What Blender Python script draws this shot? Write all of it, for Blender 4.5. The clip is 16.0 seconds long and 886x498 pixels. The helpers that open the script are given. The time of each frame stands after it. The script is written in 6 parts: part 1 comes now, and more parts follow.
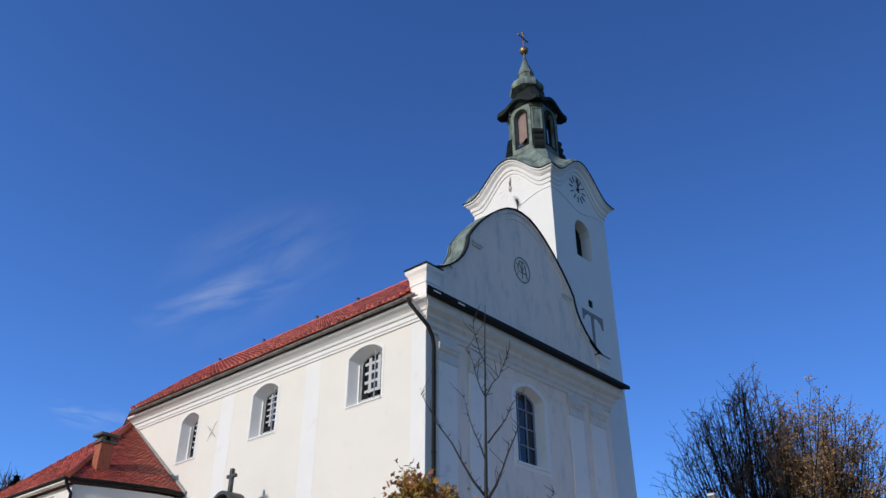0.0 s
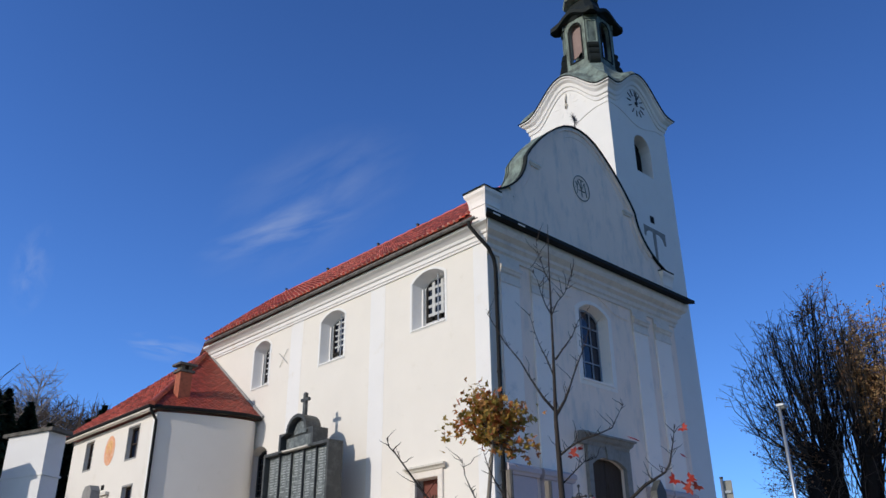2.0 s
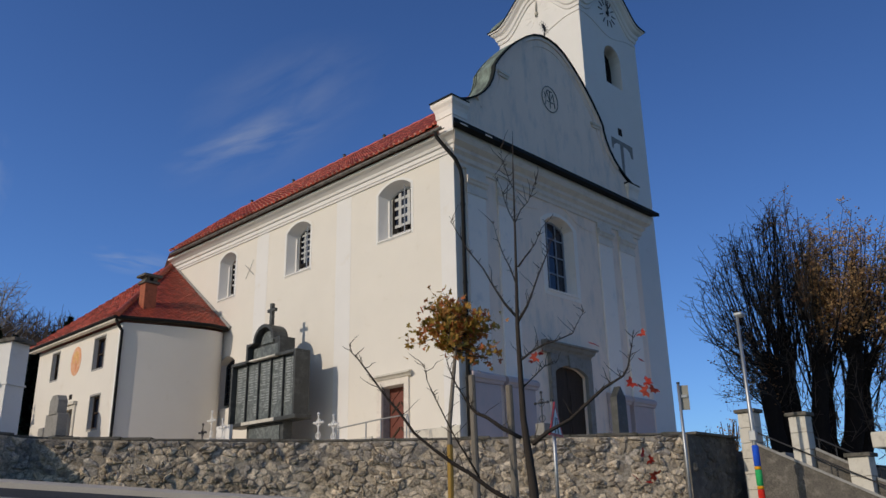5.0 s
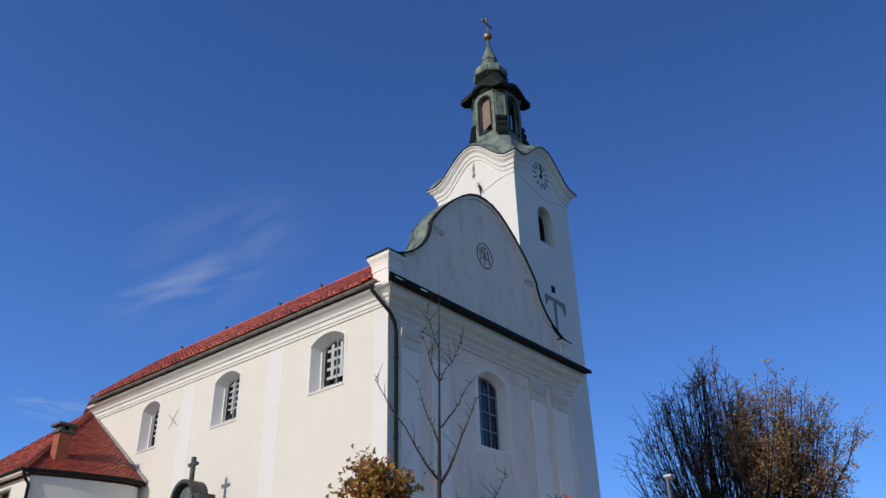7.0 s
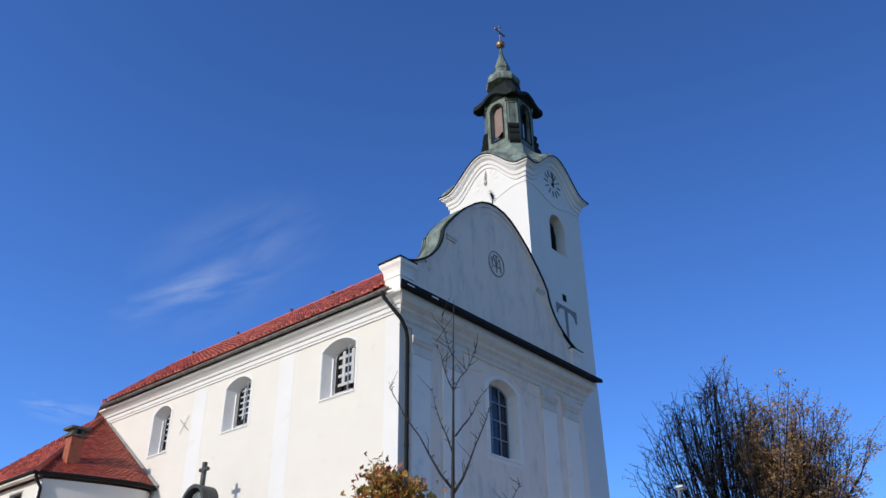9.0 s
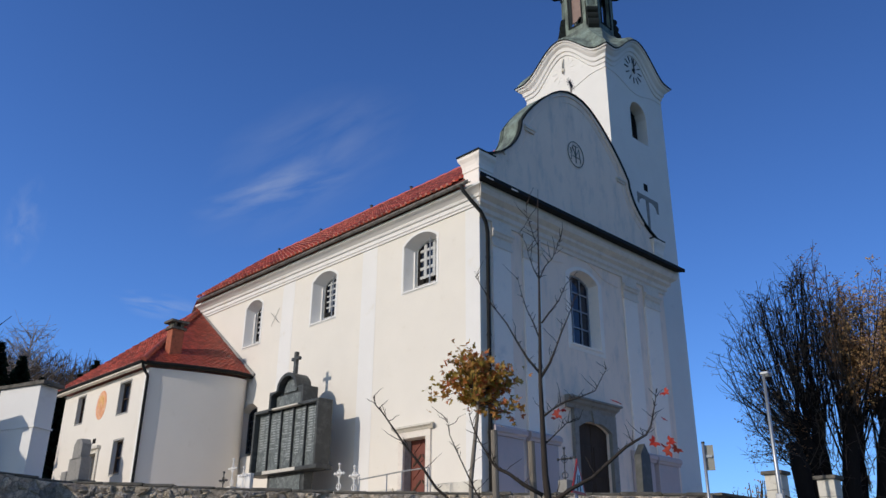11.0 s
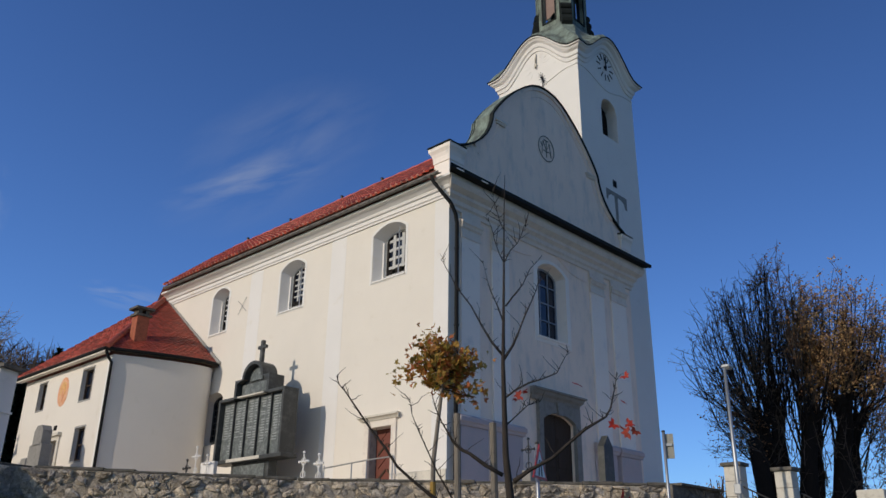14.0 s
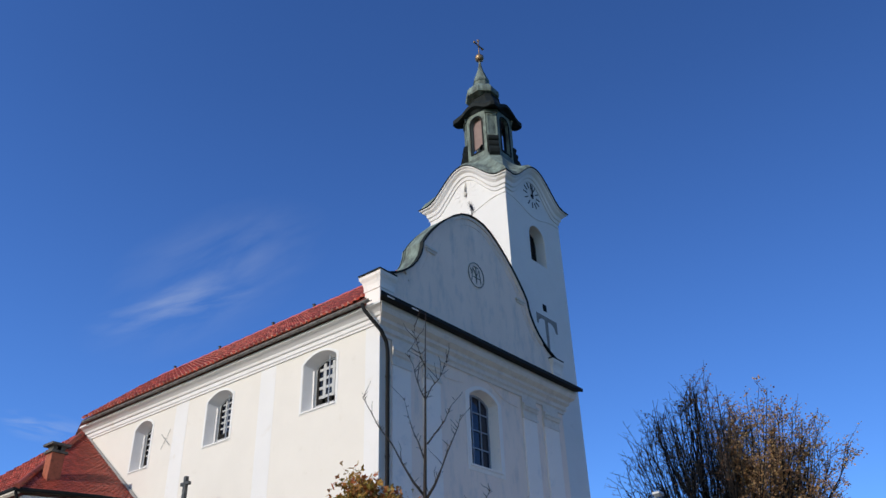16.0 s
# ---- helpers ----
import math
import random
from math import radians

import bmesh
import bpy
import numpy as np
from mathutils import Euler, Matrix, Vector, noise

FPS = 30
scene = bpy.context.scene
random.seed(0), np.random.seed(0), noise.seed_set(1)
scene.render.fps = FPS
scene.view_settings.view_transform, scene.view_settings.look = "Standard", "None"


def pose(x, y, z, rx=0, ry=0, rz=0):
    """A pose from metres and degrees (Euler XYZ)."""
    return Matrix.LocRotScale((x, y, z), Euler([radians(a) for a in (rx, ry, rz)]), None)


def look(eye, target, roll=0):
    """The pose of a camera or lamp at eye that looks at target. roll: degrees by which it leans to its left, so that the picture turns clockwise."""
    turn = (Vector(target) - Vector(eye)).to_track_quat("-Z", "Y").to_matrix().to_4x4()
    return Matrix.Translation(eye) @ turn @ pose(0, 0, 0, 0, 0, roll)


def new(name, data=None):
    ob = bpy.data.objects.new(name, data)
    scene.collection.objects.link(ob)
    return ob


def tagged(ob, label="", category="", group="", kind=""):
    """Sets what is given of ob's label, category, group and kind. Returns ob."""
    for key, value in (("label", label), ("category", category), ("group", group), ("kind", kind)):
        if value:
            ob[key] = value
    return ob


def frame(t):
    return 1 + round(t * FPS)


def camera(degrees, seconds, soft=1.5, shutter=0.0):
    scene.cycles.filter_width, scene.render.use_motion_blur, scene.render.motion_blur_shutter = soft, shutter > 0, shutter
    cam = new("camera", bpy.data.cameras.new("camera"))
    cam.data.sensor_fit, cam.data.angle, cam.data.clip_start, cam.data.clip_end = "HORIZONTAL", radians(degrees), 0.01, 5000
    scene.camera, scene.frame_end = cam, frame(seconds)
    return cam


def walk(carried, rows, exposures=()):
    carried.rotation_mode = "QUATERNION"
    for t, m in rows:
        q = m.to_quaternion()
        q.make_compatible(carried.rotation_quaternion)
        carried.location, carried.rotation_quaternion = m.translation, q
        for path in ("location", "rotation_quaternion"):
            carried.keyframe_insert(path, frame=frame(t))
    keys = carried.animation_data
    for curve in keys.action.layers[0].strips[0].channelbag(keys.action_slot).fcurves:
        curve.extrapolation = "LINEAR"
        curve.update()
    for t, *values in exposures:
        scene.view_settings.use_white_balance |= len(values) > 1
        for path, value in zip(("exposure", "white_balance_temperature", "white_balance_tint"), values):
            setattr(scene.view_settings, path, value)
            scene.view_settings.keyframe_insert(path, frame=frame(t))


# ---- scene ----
cam = camera(57.28, 16.0)
PATH = [
    (0, look((-17.770, -16.590, 1.663), (-11.303, -10.830, 6.662), -0.21)),
    (0.5, look((-17.772, -16.575, 1.668), (-11.318, -10.693, 6.542), -0.54)),
    (1, look((-17.755, -16.581, 1.654), (-11.243, -10.566, 6.282), -0.82)),
    (1.5, look((-17.757, -16.560, 1.653), (-11.333, -10.312, 6.090), -0.93)),
    (2, look((-17.814, -16.555, 1.629), (-11.535, -9.985, 5.801), -0.58)),
    (2.5, look((-17.894, -16.535, 1.615), (-11.695, -9.630, 5.342), -0.99)),
    (3, look((-17.984, -16.532, 1.598), (-11.776, -9.388, 4.829), -0.62)),
    (3.2, look((-17.953, -16.508, 1.643), (-11.740, -9.275, 4.657), -0.58)),
    (5.3, look((-17.645, -16.514, 1.556), (-10.743, -10.101, 4.908), -1.12)),
    (5.5, look((-17.630, -16.526, 1.513), (-10.728, -10.235, 5.088), -1.15)),
    (6, look((-17.649, -16.616, 1.722), (-10.804, -10.558, 5.777), -1.25)),
    (6.5, look((-17.673, -16.718, 1.782), (-10.863, -10.938, 6.278), -1.80)),
    (7, look((-17.661, -16.730, 1.644), (-10.869, -11.219, 6.492), -1.69)),
    (7.5, look((-17.739, -16.835, 1.792), (-10.967, -11.422, 6.775), -1.47)),
    (8, look((-17.792, -16.807, 1.772), (-11.092, -11.403, 6.862), -1.21)),
    (8.5, look((-17.777, -16.813, 1.766), (-11.075, -11.306, 6.741), -0.90)),
    (9, look((-17.741, -16.711, 1.649), (-11.060, -11.133, 6.574), -0.83)),
    (9.5, look((-17.767, -16.715, 1.766), (-11.153, -10.912, 6.517), -0.56)),
    (10, look((-17.808, -16.619, 1.738), (-11.396, -10.333, 6.139), -0.76)),
    (10.2, look((-17.815, -16.623, 1.687), (-11.489, -10.151, 5.941), -0.48)),
    (12.3, look((-17.783, -16.667, 1.361), (-11.107, -10.051, 4.777), 0.71)),
    (12.5, look((-17.739, -16.683, 1.286), (-11.070, -10.074, 4.726), 0.76)),
    (13, look((-17.785, -16.679, 1.500), (-11.109, -10.020, 4.829), 1.25)),
    (13.5, look((-17.777, -16.653, 1.365), (-11.081, -10.085, 4.833), 1.34)),
    (14, look((-17.761, -16.675, 1.401), (-11.041, -10.270, 5.118), 0.75)),
    (14.5, look((-17.780, -16.794, 1.467), (-11.034, -10.732, 5.679), -0.15)),
    (15, look((-17.793, -16.889, 1.487), (-11.070, -11.162, 6.178), -1.55)),
    (15.5, look((-17.783, -16.963, 1.511), (-11.010, -11.485, 6.421), -2.12)),
    (16, look((-17.802, -16.995, 1.520), (-11.051, -11.612, 6.565), -2.04)),
]
EXPOSURES = [(0.0, 0.0, 6450, 10), (1.5, -0.04, 6500, 10), (2.5, -0.06, 6650, 10), (3.2, -0.26, 6950, 10), (5.3, -0.43, 7350, 10), (6.0, -0.42, 7150, 10), (7.0, -0.1, 6750, 10), (8.0, 0.16, 6450, 10),
             (9.0, 0.15, 6450, 10), (10.0, 0.1, 6400, 10), (12.3, -0.36, 7300, 10), (13.5, -0.34, 7300, 10), (14.5, -0.32, 7050, 10), (15.5, -0.1, 6600, 10), (16.0, 0.02, 6550, 10)]

walk(cam, PATH, EXPOSURES)

# ---- light ----
SUN_EL, SUN_AZ = radians(23.5), radians(9)          # azimuth from -x towards +y
sun_dir = Vector((-math.cos(SUN_EL) * math.cos(SUN_AZ), math.cos(SUN_EL) * math.sin(SUN_AZ), math.sin(SUN_EL)))
world = bpy.data.worlds.new("sky")
scene.world = world
world.use_nodes = True
wn = world.node_tree.nodes
sky = wn.new("ShaderNodeTexSky")
sky.sky_type, sky.sun_disc, sky.sun_elevation = "NISHITA", False, SUN_EL
sky.sun_rotation = math.atan2(sun_dir.x, sun_dir.y)
sky.air_density, sky.dust_density, sky.ozone_density = 1.0, 0.2, 3.0
wn["Background"].inputs["Strength"].default_value = 0.095
tint = wn.new("ShaderNodeMix")
tint.data_type, tint.blend_type = "RGBA", "MULTIPLY"
tint.inputs[0].default_value = 1.0
world.node_tree.links.new(sky.outputs[0], tint.inputs[6])
# deep blue away from the sun, whiter round it; paler to the sunward side and towards the horizon
li = world.node_tree.links
way, toward, glow, hue = wn.new("ShaderNodeTexCoord"), wn.new("ShaderNodeVectorMath"), wn.new("ShaderNodeMapRange"), wn.new("ShaderNodeMix")
toward.operation, toward.inputs[1].default_value, hue.data_type = "DOT_PRODUCT", tuple(sun_dir), "RGBA"
glow.inputs[1].default_value, glow.inputs[2].default_value = 0.25, 0.9
hue.inputs[6].default_value, hue.inputs[7].default_value = (0.60, 1.0, 1.72, 1), (1.12, 1.06, 1.02, 1)
li.new(way.outputs["Generated"], toward.inputs[0]), li.new(toward.outputs["Value"], glow.inputs[0])
li.new(glow.outputs[0], hue.inputs[0]), li.new(hue.outputs[2], tint.inputs[7])
dot, haze, rise, low, both, pale = wn.new("ShaderNodeVectorMath"), wn.new("ShaderNodeMapRange"), wn.new("ShaderNodeSeparateXYZ"), wn.new("ShaderNodeMapRange"), wn.new("ShaderNodeMath"), wn.new("ShaderNodeVectorMath")
dot.operation, dot.inputs[1].default_value, pale.operation, both.operation = "DOT_PRODUCT", (-0.77, 0.63, 0), "SCALE", "MULTIPLY"
haze.inputs[1].default_value, haze.inputs[2].default_value, haze.inputs[3].default_value, haze.inputs[4].default_value = -1.0, 1.0, 0.72, 1.40
low.inputs[1].default_value, low.inputs[2].default_value, low.inputs[3].default_value, low.inputs[4].default_value = 0.05, 0.65, 1.16, 0.94
li.new(way.outputs["Generated"], dot.inputs[0]), li.new(dot.outputs["Value"], haze.inputs[0])
li.new(way.outputs["Generated"], rise.inputs[0]), li.new(rise.outputs["Z"], low.inputs[0])
li.new(haze.outputs[0], both.inputs[0]), li.new(low.outputs[0], both.inputs[1])
li.new(tint.outputs[2], pale.inputs[0]), li.new(both.outputs[0], pale.inputs["Scale"])
li.new(pale.outputs[0], wn["Background"].inputs[0])
sun = new("sun", bpy.data.lights.new("sun", "SUN"))
sun.data.energy, sun.data.angle, sun.data.color = 2.7, radians(0.5), (1.0, 0.935, 0.86)
sun.matrix_world = look(sun_dir * 60, (0, 0, 0))


# ---- materials ----
def mat(name, color, rough=0.8, vary=0.12, scale=3.0, fine=40.0, bump=0.15, metal=0.0, dirt_shade=None, dirt_shade_at=0.62, per_piece=0.0, stretch=(1, 1, 1), dist=0.02):
    """Paint with broad stains, fine grain and relief, at real size."""
    m = bpy.data.materials.new(name)
    m.use_nodes = True
    t = m.node_tree
    n, li = t.nodes, t.links
    b = n["Principled BSDF"]
    b.inputs["Roughness"].default_value, b.inputs["Metallic"].default_value = rough, metal
    b.inputs["Specular IOR Level"].default_value = 0.5 if rough < 0.65 else 0.2
    co = n.new("ShaderNodeTexCoord")
    mp = n.new("ShaderNodeMapping")
    mp.inputs["Scale"].default_value = stretch
    li.new(co.outputs["Object"], mp.inputs[0])
    big, small = n.new("ShaderNodeTexNoise"), n.new("ShaderNodeTexNoise")
    big.inputs["Scale"].default_value, big.inputs["Detail"].default_value = scale, 6
    small.inputs["Scale"].default_value, small.inputs["Detail"].default_value = fine, 4
    for x in (big, small):
        li.new(mp.outputs[0], x.inputs["Vector"])
    hsv = n.new("ShaderNodeHueSaturation")
    hsv.inputs["Color"].default_value = (*color, 1)
    add = n.new("ShaderNodeMath")
    add.operation = "ADD"
    li.new(big.outputs[0], add.inputs[0]), li.new(small.outputs[0], add.inputs[1])
    rng = n.new("ShaderNodeMapRange")
    rng.inputs[1].default_value, rng.inputs[2].default_value = 0.6, 1.4
    rng.inputs[3].default_value, rng.inputs[4].default_value = 1 - vary, 1 + vary
    li.new(add.outputs[0], rng.inputs[0])
    val = rng.outputs[0]
    if per_piece:
        info, pr, mul = n.new("ShaderNodeObjectInfo"), n.new("ShaderNodeMapRange"), n.new("ShaderNodeMath")
        geo, frac, sm = n.new("ShaderNodeNewGeometry"), n.new("ShaderNodeMath"), n.new("ShaderNodeMath")
        sm.operation, frac.operation = "ADD", "FRACT"
        li.new(info.outputs["Random"], sm.inputs[0]), li.new(geo.outputs["Random Per Island"], sm.inputs[1])
        li.new(sm.outputs[0], frac.inputs[0])
        pr.inputs[3].default_value, pr.inputs[4].default_value = 1 - per_piece, 1 + per_piece
        mul.operation = "MULTIPLY"
        li.new(frac.outputs[0], pr.inputs[0]), li.new(pr.outputs[0], mul.inputs[0]), li.new(val, mul.inputs[1])
        val = mul.outputs[0]
    li.new(val, hsv.inputs["Value"])
    out = hsv.outputs[0]
    if dirt_shade:
        mix, st = n.new("ShaderNodeMix"), n.new("ShaderNodeMapRange")
        mix.data_type = "RGBA"
        d = n.new("ShaderNodeTexNoise")
        d.inputs["Scale"].default_value, d.inputs["Detail"].default_value, d.inputs["Roughness"].default_value = scale * 1.7, 9, 0.68
        li.new(mp.outputs[0], d.inputs["Vector"])
        st.inputs[1].default_value, st.inputs[2].default_value = dirt_shade_at - 0.1, dirt_shade_at + 0.12
        li.new(d.outputs[0], st.inputs[0]), li.new(st.outputs[0], mix.inputs[0])
        li.new(out, mix.inputs[6])
        mix.inputs[7].default_value = (*dirt_shade, 1)
        out = mix.outputs[2]
    li.new(out, b.inputs["Base Color"])
    if bump:
        bp = n.new("ShaderNodeBump")
        bp.inputs["Strength"].default_value, bp.inputs["Distance"].default_value = bump, dist
        li.new(add.outputs[0], bp.inputs["Height"]), li.new(bp.outputs[0], b.inputs["Normal"])
    return m


def glass_mat(name, color, rough=0.06):
    m = bpy.data.materials.new(name)
    m.use_nodes = True
    b = m.node_tree.nodes["Principled BSDF"]
    b.inputs["Base Color"].default_value = (*color, 1)
    b.inputs["Roughness"].default_value, b.inputs["IOR"].default_value = rough, 1.5
    return m


M = dict(
    cream=mat("cream_plaster", (0.79, 0.738, 0.66), 0.92, 0.035, 0.9, 60, 0.10, dirt_shade=(0.70, 0.64, 0.54), dirt_shade_at=0.70),
    white=mat("white_plaster", (0.81, 0.79, 0.755), 0.9, 0.035, 1.1, 60, 0.10, dirt_shade=(0.70, 0.68, 0.64), dirt_shade_at=0.70),
    lime=mat("limewash_plaster", (0.80, 0.775, 0.745), 0.92, 0.04, 0.9, 60, 0.10, dirt_shade=(0.74, 0.69, 0.61), dirt_shade_at=0.66),
    facade=mat("facade_plaster", (0.96, 0.79, 0.665), 0.92, 0.06, 0.8, 50, 0.12, dirt_shade=(0.68, 0.61, 0.55), dirt_shade_at=0.60, stretch=(1.5, 1.5, 0.5)),
    strip=mat("pale_strip_plaster", (0.97, 0.88, 0.80), 0.9, 0.04, 0.9, 50, 0.1, dirt_shade=(0.66, 0.65, 0.64), dirt_shade_at=0.66),
    mould=mat("cornice_plaster", (0.78, 0.71, 0.63), 0.9, 0.08, 1.6, 50, 0.12, dirt_shade=(0.62, 0.56, 0.50), dirt_shade_at=0.60, stretch=(1, 1, 1.3)),
    stone=mat("portal_stone", (0.28, 0.27, 0.25), 0.85, 0.16, 3, 60, 0.3, dirt_shade=(0.18, 0.17, 0.16), dirt_shade_at=0.6),
    pale_stone=mat("pale_stone", (0.66, 0.62, 0.54), 0.85, 0.1, 3, 60, 0.2, dirt_shade=(0.45, 0.41, 0.35), dirt_shade_at=0.62),
    granite=mat("dark_granite", (0.047, 0.05, 0.048), 0.5, 0.25, 2, 90, 0.05, dirt_shade=(0.10, 0.105, 0.10), dirt_shade_at=0.6),
    granite_panel=mat("engraved_granite", (0.11, 0.125, 0.12), 0.45, 0.3, 5, 60, 0.1, dirt_shade=(0.27, 0.29, 0.28), dirt_shade_at=0.56),
    tile=mat("red_clay_tile", (0.50, 0.095, 0.058), 0.33, 0.2, 2, 40, 0.2, dirt_shade=(0.24, 0.07, 0.045), dirt_shade_at=0.66, per_piece=0.5),
    tile_flat=mat("plain_red_tile", (0.40, 0.075, 0.045), 0.5, 0.2, 2, 40, 0.2, dirt_shade=(0.24, 0.06, 0.04), dirt_shade_at=0.62, per_piece=0.3),
    # pale tile noses: sunlit glints put into the colour, along with wear
    tile_nose=mat("glint_worn_tile_edge", (0.66, 0.33, 0.25), 0.5, 0.3, 3, 30, 0.1, per_piece=0.4),
    tile_old=mat("dark_red_tile", (0.33, 0.07, 0.04), 0.6, 0.22, 2, 40, 0.2, dirt_shade=(0.13, 0.05, 0.035), dirt_shade_at=0.58, per_piece=0.3),
    copper=mat("green_copper", (0.145, 0.185, 0.16), 0.6, 0.22, 1.2, 30, 0.12, dirt_shade=(0.045, 0.06, 0.052), dirt_shade_at=0.50, stretch=(1, 1, 0.5)),
    # paler copy of the green copper, with sunlight put into its colour
    copper_sunlit=mat("sunlit_green_copper", (0.24, 0.30, 0.255), 0.65, 0.3, 1.6, 30, 0.12, dirt_shade=(0.10, 0.115, 0.10), dirt_shade_at=0.50, stretch=(1, 1, 0.4)),
    copper_dark=mat("dark_copper", (0.014, 0.018, 0.017), 0.75, 0.3, 1.5, 30, 0.15, dirt_shade=(0.05, 0.075, 0.062), dirt_shade_at=0.70),
    metal=mat("dark_sheet_metal", (0.014, 0.014, 0.014), 0.75, 0.2, 3, 40, 0.08),
    gutter=mat("weathered_gutter", (0.20, 0.185, 0.17), 0.6, 0.3, 3, 40, 0.08, dirt_shade=(0.07, 0.065, 0.06), dirt_shade_at=0.55),
    iron=mat("black_iron", (0.025, 0.025, 0.027), 0.55, 0.2, 6, 60, 0.1),
    zinc=mat("galvanised_steel", (0.42, 0.43, 0.44), 0.42, 0.15, 4, 50, 0.05, metal=0.7),
    gold=mat("tarnished_gold", (0.34, 0.23, 0.13), 0.5, 0.25, 5, 40, 0.05, metal=0.9),
    glass=glass_mat("window_glass", (0.012, 0.018, 0.035)),
    dark=mat("dark_interior", (0.016, 0.014, 0.013), 0.9, 0.2),
    frame_white=mat("white_window_bars", (0.48, 0.48, 0.47), 0.6, 0.1, 5, 50, 0.05),
    frame_blue=mat("grey_window_bars", (0.30, 0.33, 0.38), 0.6, 0.1, 5, 50, 0.05),
    brown=mat("brown_wood", (0.06, 0.04, 0.028), 0.7, 0.3, 3, 40, 0.2, stretch=(4, 4, 0.6)),
    red_door=mat("red_brown_door", (0.16, 0.042, 0.026), 0.55, 0.25, 3, 40, 0.15, stretch=(4, 4, 0.6)),
    brick=mat("chimney_brick", (0.42, 0.13, 0.075), 0.85, 0.25, 4, 50, 0.3, dirt_shade=(0.16, 0.07, 0.05), dirt_shade_at=0.6),
    concrete=mat("grey_concrete", (0.36, 0.35, 0.33), 0.9, 0.12, 2, 50, 0.2, dirt_shade=(0.2, 0.19, 0.18), dirt_shade_at=0.62),
    # dark blotches here paint the shadowed pits between the stones
    mortar=mat("wall_mortar", (0.48, 0.42, 0.34), 0.95, 0.45, 5, 40, 0.9, dirt_shade=(0.15, 0.12, 0.095), dirt_shade_at=0.57, dist=0.05),
    rubble=mat("rubble_stone", (0.64, 0.54, 0.42), 0.9, 0.45, 6, 45, 0.9, dirt_shade=(0.20, 0.165, 0.13), dirt_shade_at=0.58, per_piece=0.38, dist=0.05),
    rubble_grey=mat("grey_rubble_stone", (0.50, 0.445, 0.385), 0.9, 0.45, 7, 45, 0.9, dirt_shade=(0.20, 0.175, 0.16), dirt_shade_at=0.57, per_piece=0.42, dist=0.05),
    coping=mat("mossy_coping", (0.16, 0.145, 0.125), 0.95, 0.3, 3, 40, 0.5, dirt_shade=(0.06, 0.06, 0.045), dirt_shade_at=0.55),
    # darkened stone: the shade on turned-away faces is put into the colour
    dark_stone=mat("shade_darkened_stone", (0.15, 0.135, 0.115), 0.95, 0.4, 2.5, 30, 0.8, dirt_shade=(0.30, 0.27, 0.23), dirt_shade_at=0.61, dist=0.04),
    base_grey=mat("lilac_grey_plaster", (0.52, 0.45, 0.46), 0.9, 0.08, 1.2, 50, 0.12, dirt_shade=(0.45, 0.43, 0.44), dirt_shade_at=0.6),
    gravel=mat("pale_gravel", (0.66, 0.57, 0.45), 0.95, 0.2, 2, 50, 0.4),
    asphalt=mat("asphalt", (0.055, 0.056, 0.06), 0.9, 0.25, 1, 80, 0.25),
    pavement=mat("pavement_concrete", (0.58, 0.52, 0.44), 0.9, 0.15, 1, 60, 0.2),
    soil=mat("grassy_ground", (0.06, 0.085, 0.03), 0.95, 0.4, 1.5, 30, 0.6),
    grass=mat("grass_blades", (0.075, 0.12, 0.03), 0.8, 0.3, 2, 20, 0, per_piece=0.4),
    bark=mat("dark_bark", (0.017, 0.013, 0.011), 0.95, 0.35, 4, 30, 0.6, stretch=(3, 3, 0.6)),
    bark_fine=mat("fine_brushwood", (0.10, 0.077, 0.062), 0.95, 0.3, 4, 30, 0.2),
    birch_bark=mat("birch_bark", (0.34, 0.29, 0.25), 0.85, 0.4, 2, 20, 0.2),
    bark_young=mat("young_bark", (0.045, 0.036, 0.031), 0.85, 0.3, 8, 60, 0.3, stretch=(2, 2, 0.6)),
    twig=mat("dry_twig", (0.075, 0.055, 0.042), 0.9, 0.3, 8, 50, 0.2),
    stake=mat("weathered_stake", (0.22, 0.19, 0.16), 0.9, 0.25, 3, 40, 0.3, stretch=(3, 3, 0.4)),
    ochre_stake=mat("ochre_stake", (0.36, 0.22, 0.06), 0.85, 0.25, 3, 40, 0.3, stretch=(3, 3, 0.4)),
    ceiling_wood=mat("pinkish_boards", (0.27, 0.195, 0.175), 0.85, 0.2, 3, 40, 0.2, stretch=(5, 0.6, 1)),
    conifer=mat("conifer_needles", (0.018, 0.032, 0.016), 0.9, 0.4, 2, 20, 0, per_piece=0.4),
    hill=mat("wooded_hillside", (0.055, 0.045, 0.03), 1.0, 0.5, 0.06, 0.6, 0.4, dirt_shade=(0.035, 0.045, 0.02), dirt_shade_at=0.5),
)


def leaf_mat(name, c1, c2, c3):
    m = bpy.data.materials.new(name)
    m.use_nodes = True
    t = m.node_tree
    b, g, r = t.nodes["Principled BSDF"], t.nodes.new("ShaderNodeNewGeometry"), t.nodes.new("ShaderNodeValToRGB")
    r.color_ramp.elements[0].color, r.color_ramp.elements[1].color = (*c1, 1), (*c3, 1)
    r.color_ramp.elements.new(0.5).color = (*c2, 1)
    t.links.new(g.outputs["Random Per Island"], r.inputs[0])
    t.links.new(r.outputs[0], b.inputs["Base Color"])
    b.inputs["Roughness"].default_value = 0.6
    tr, ad = t.nodes.new("ShaderNodeBsdfTranslucent"), t.nodes.new("ShaderNodeMixShader")
    t.links.new(r.outputs[0], tr.inputs[0])
    ad.inputs[0].default_value = 0.35
    t.links.new(b.outputs[0], ad.inputs[1]), t.links.new(tr.outputs[0], ad.inputs[2])
    t.links.new(ad.outputs[0], t.nodes["Material Output"].inputs[0])
    return m


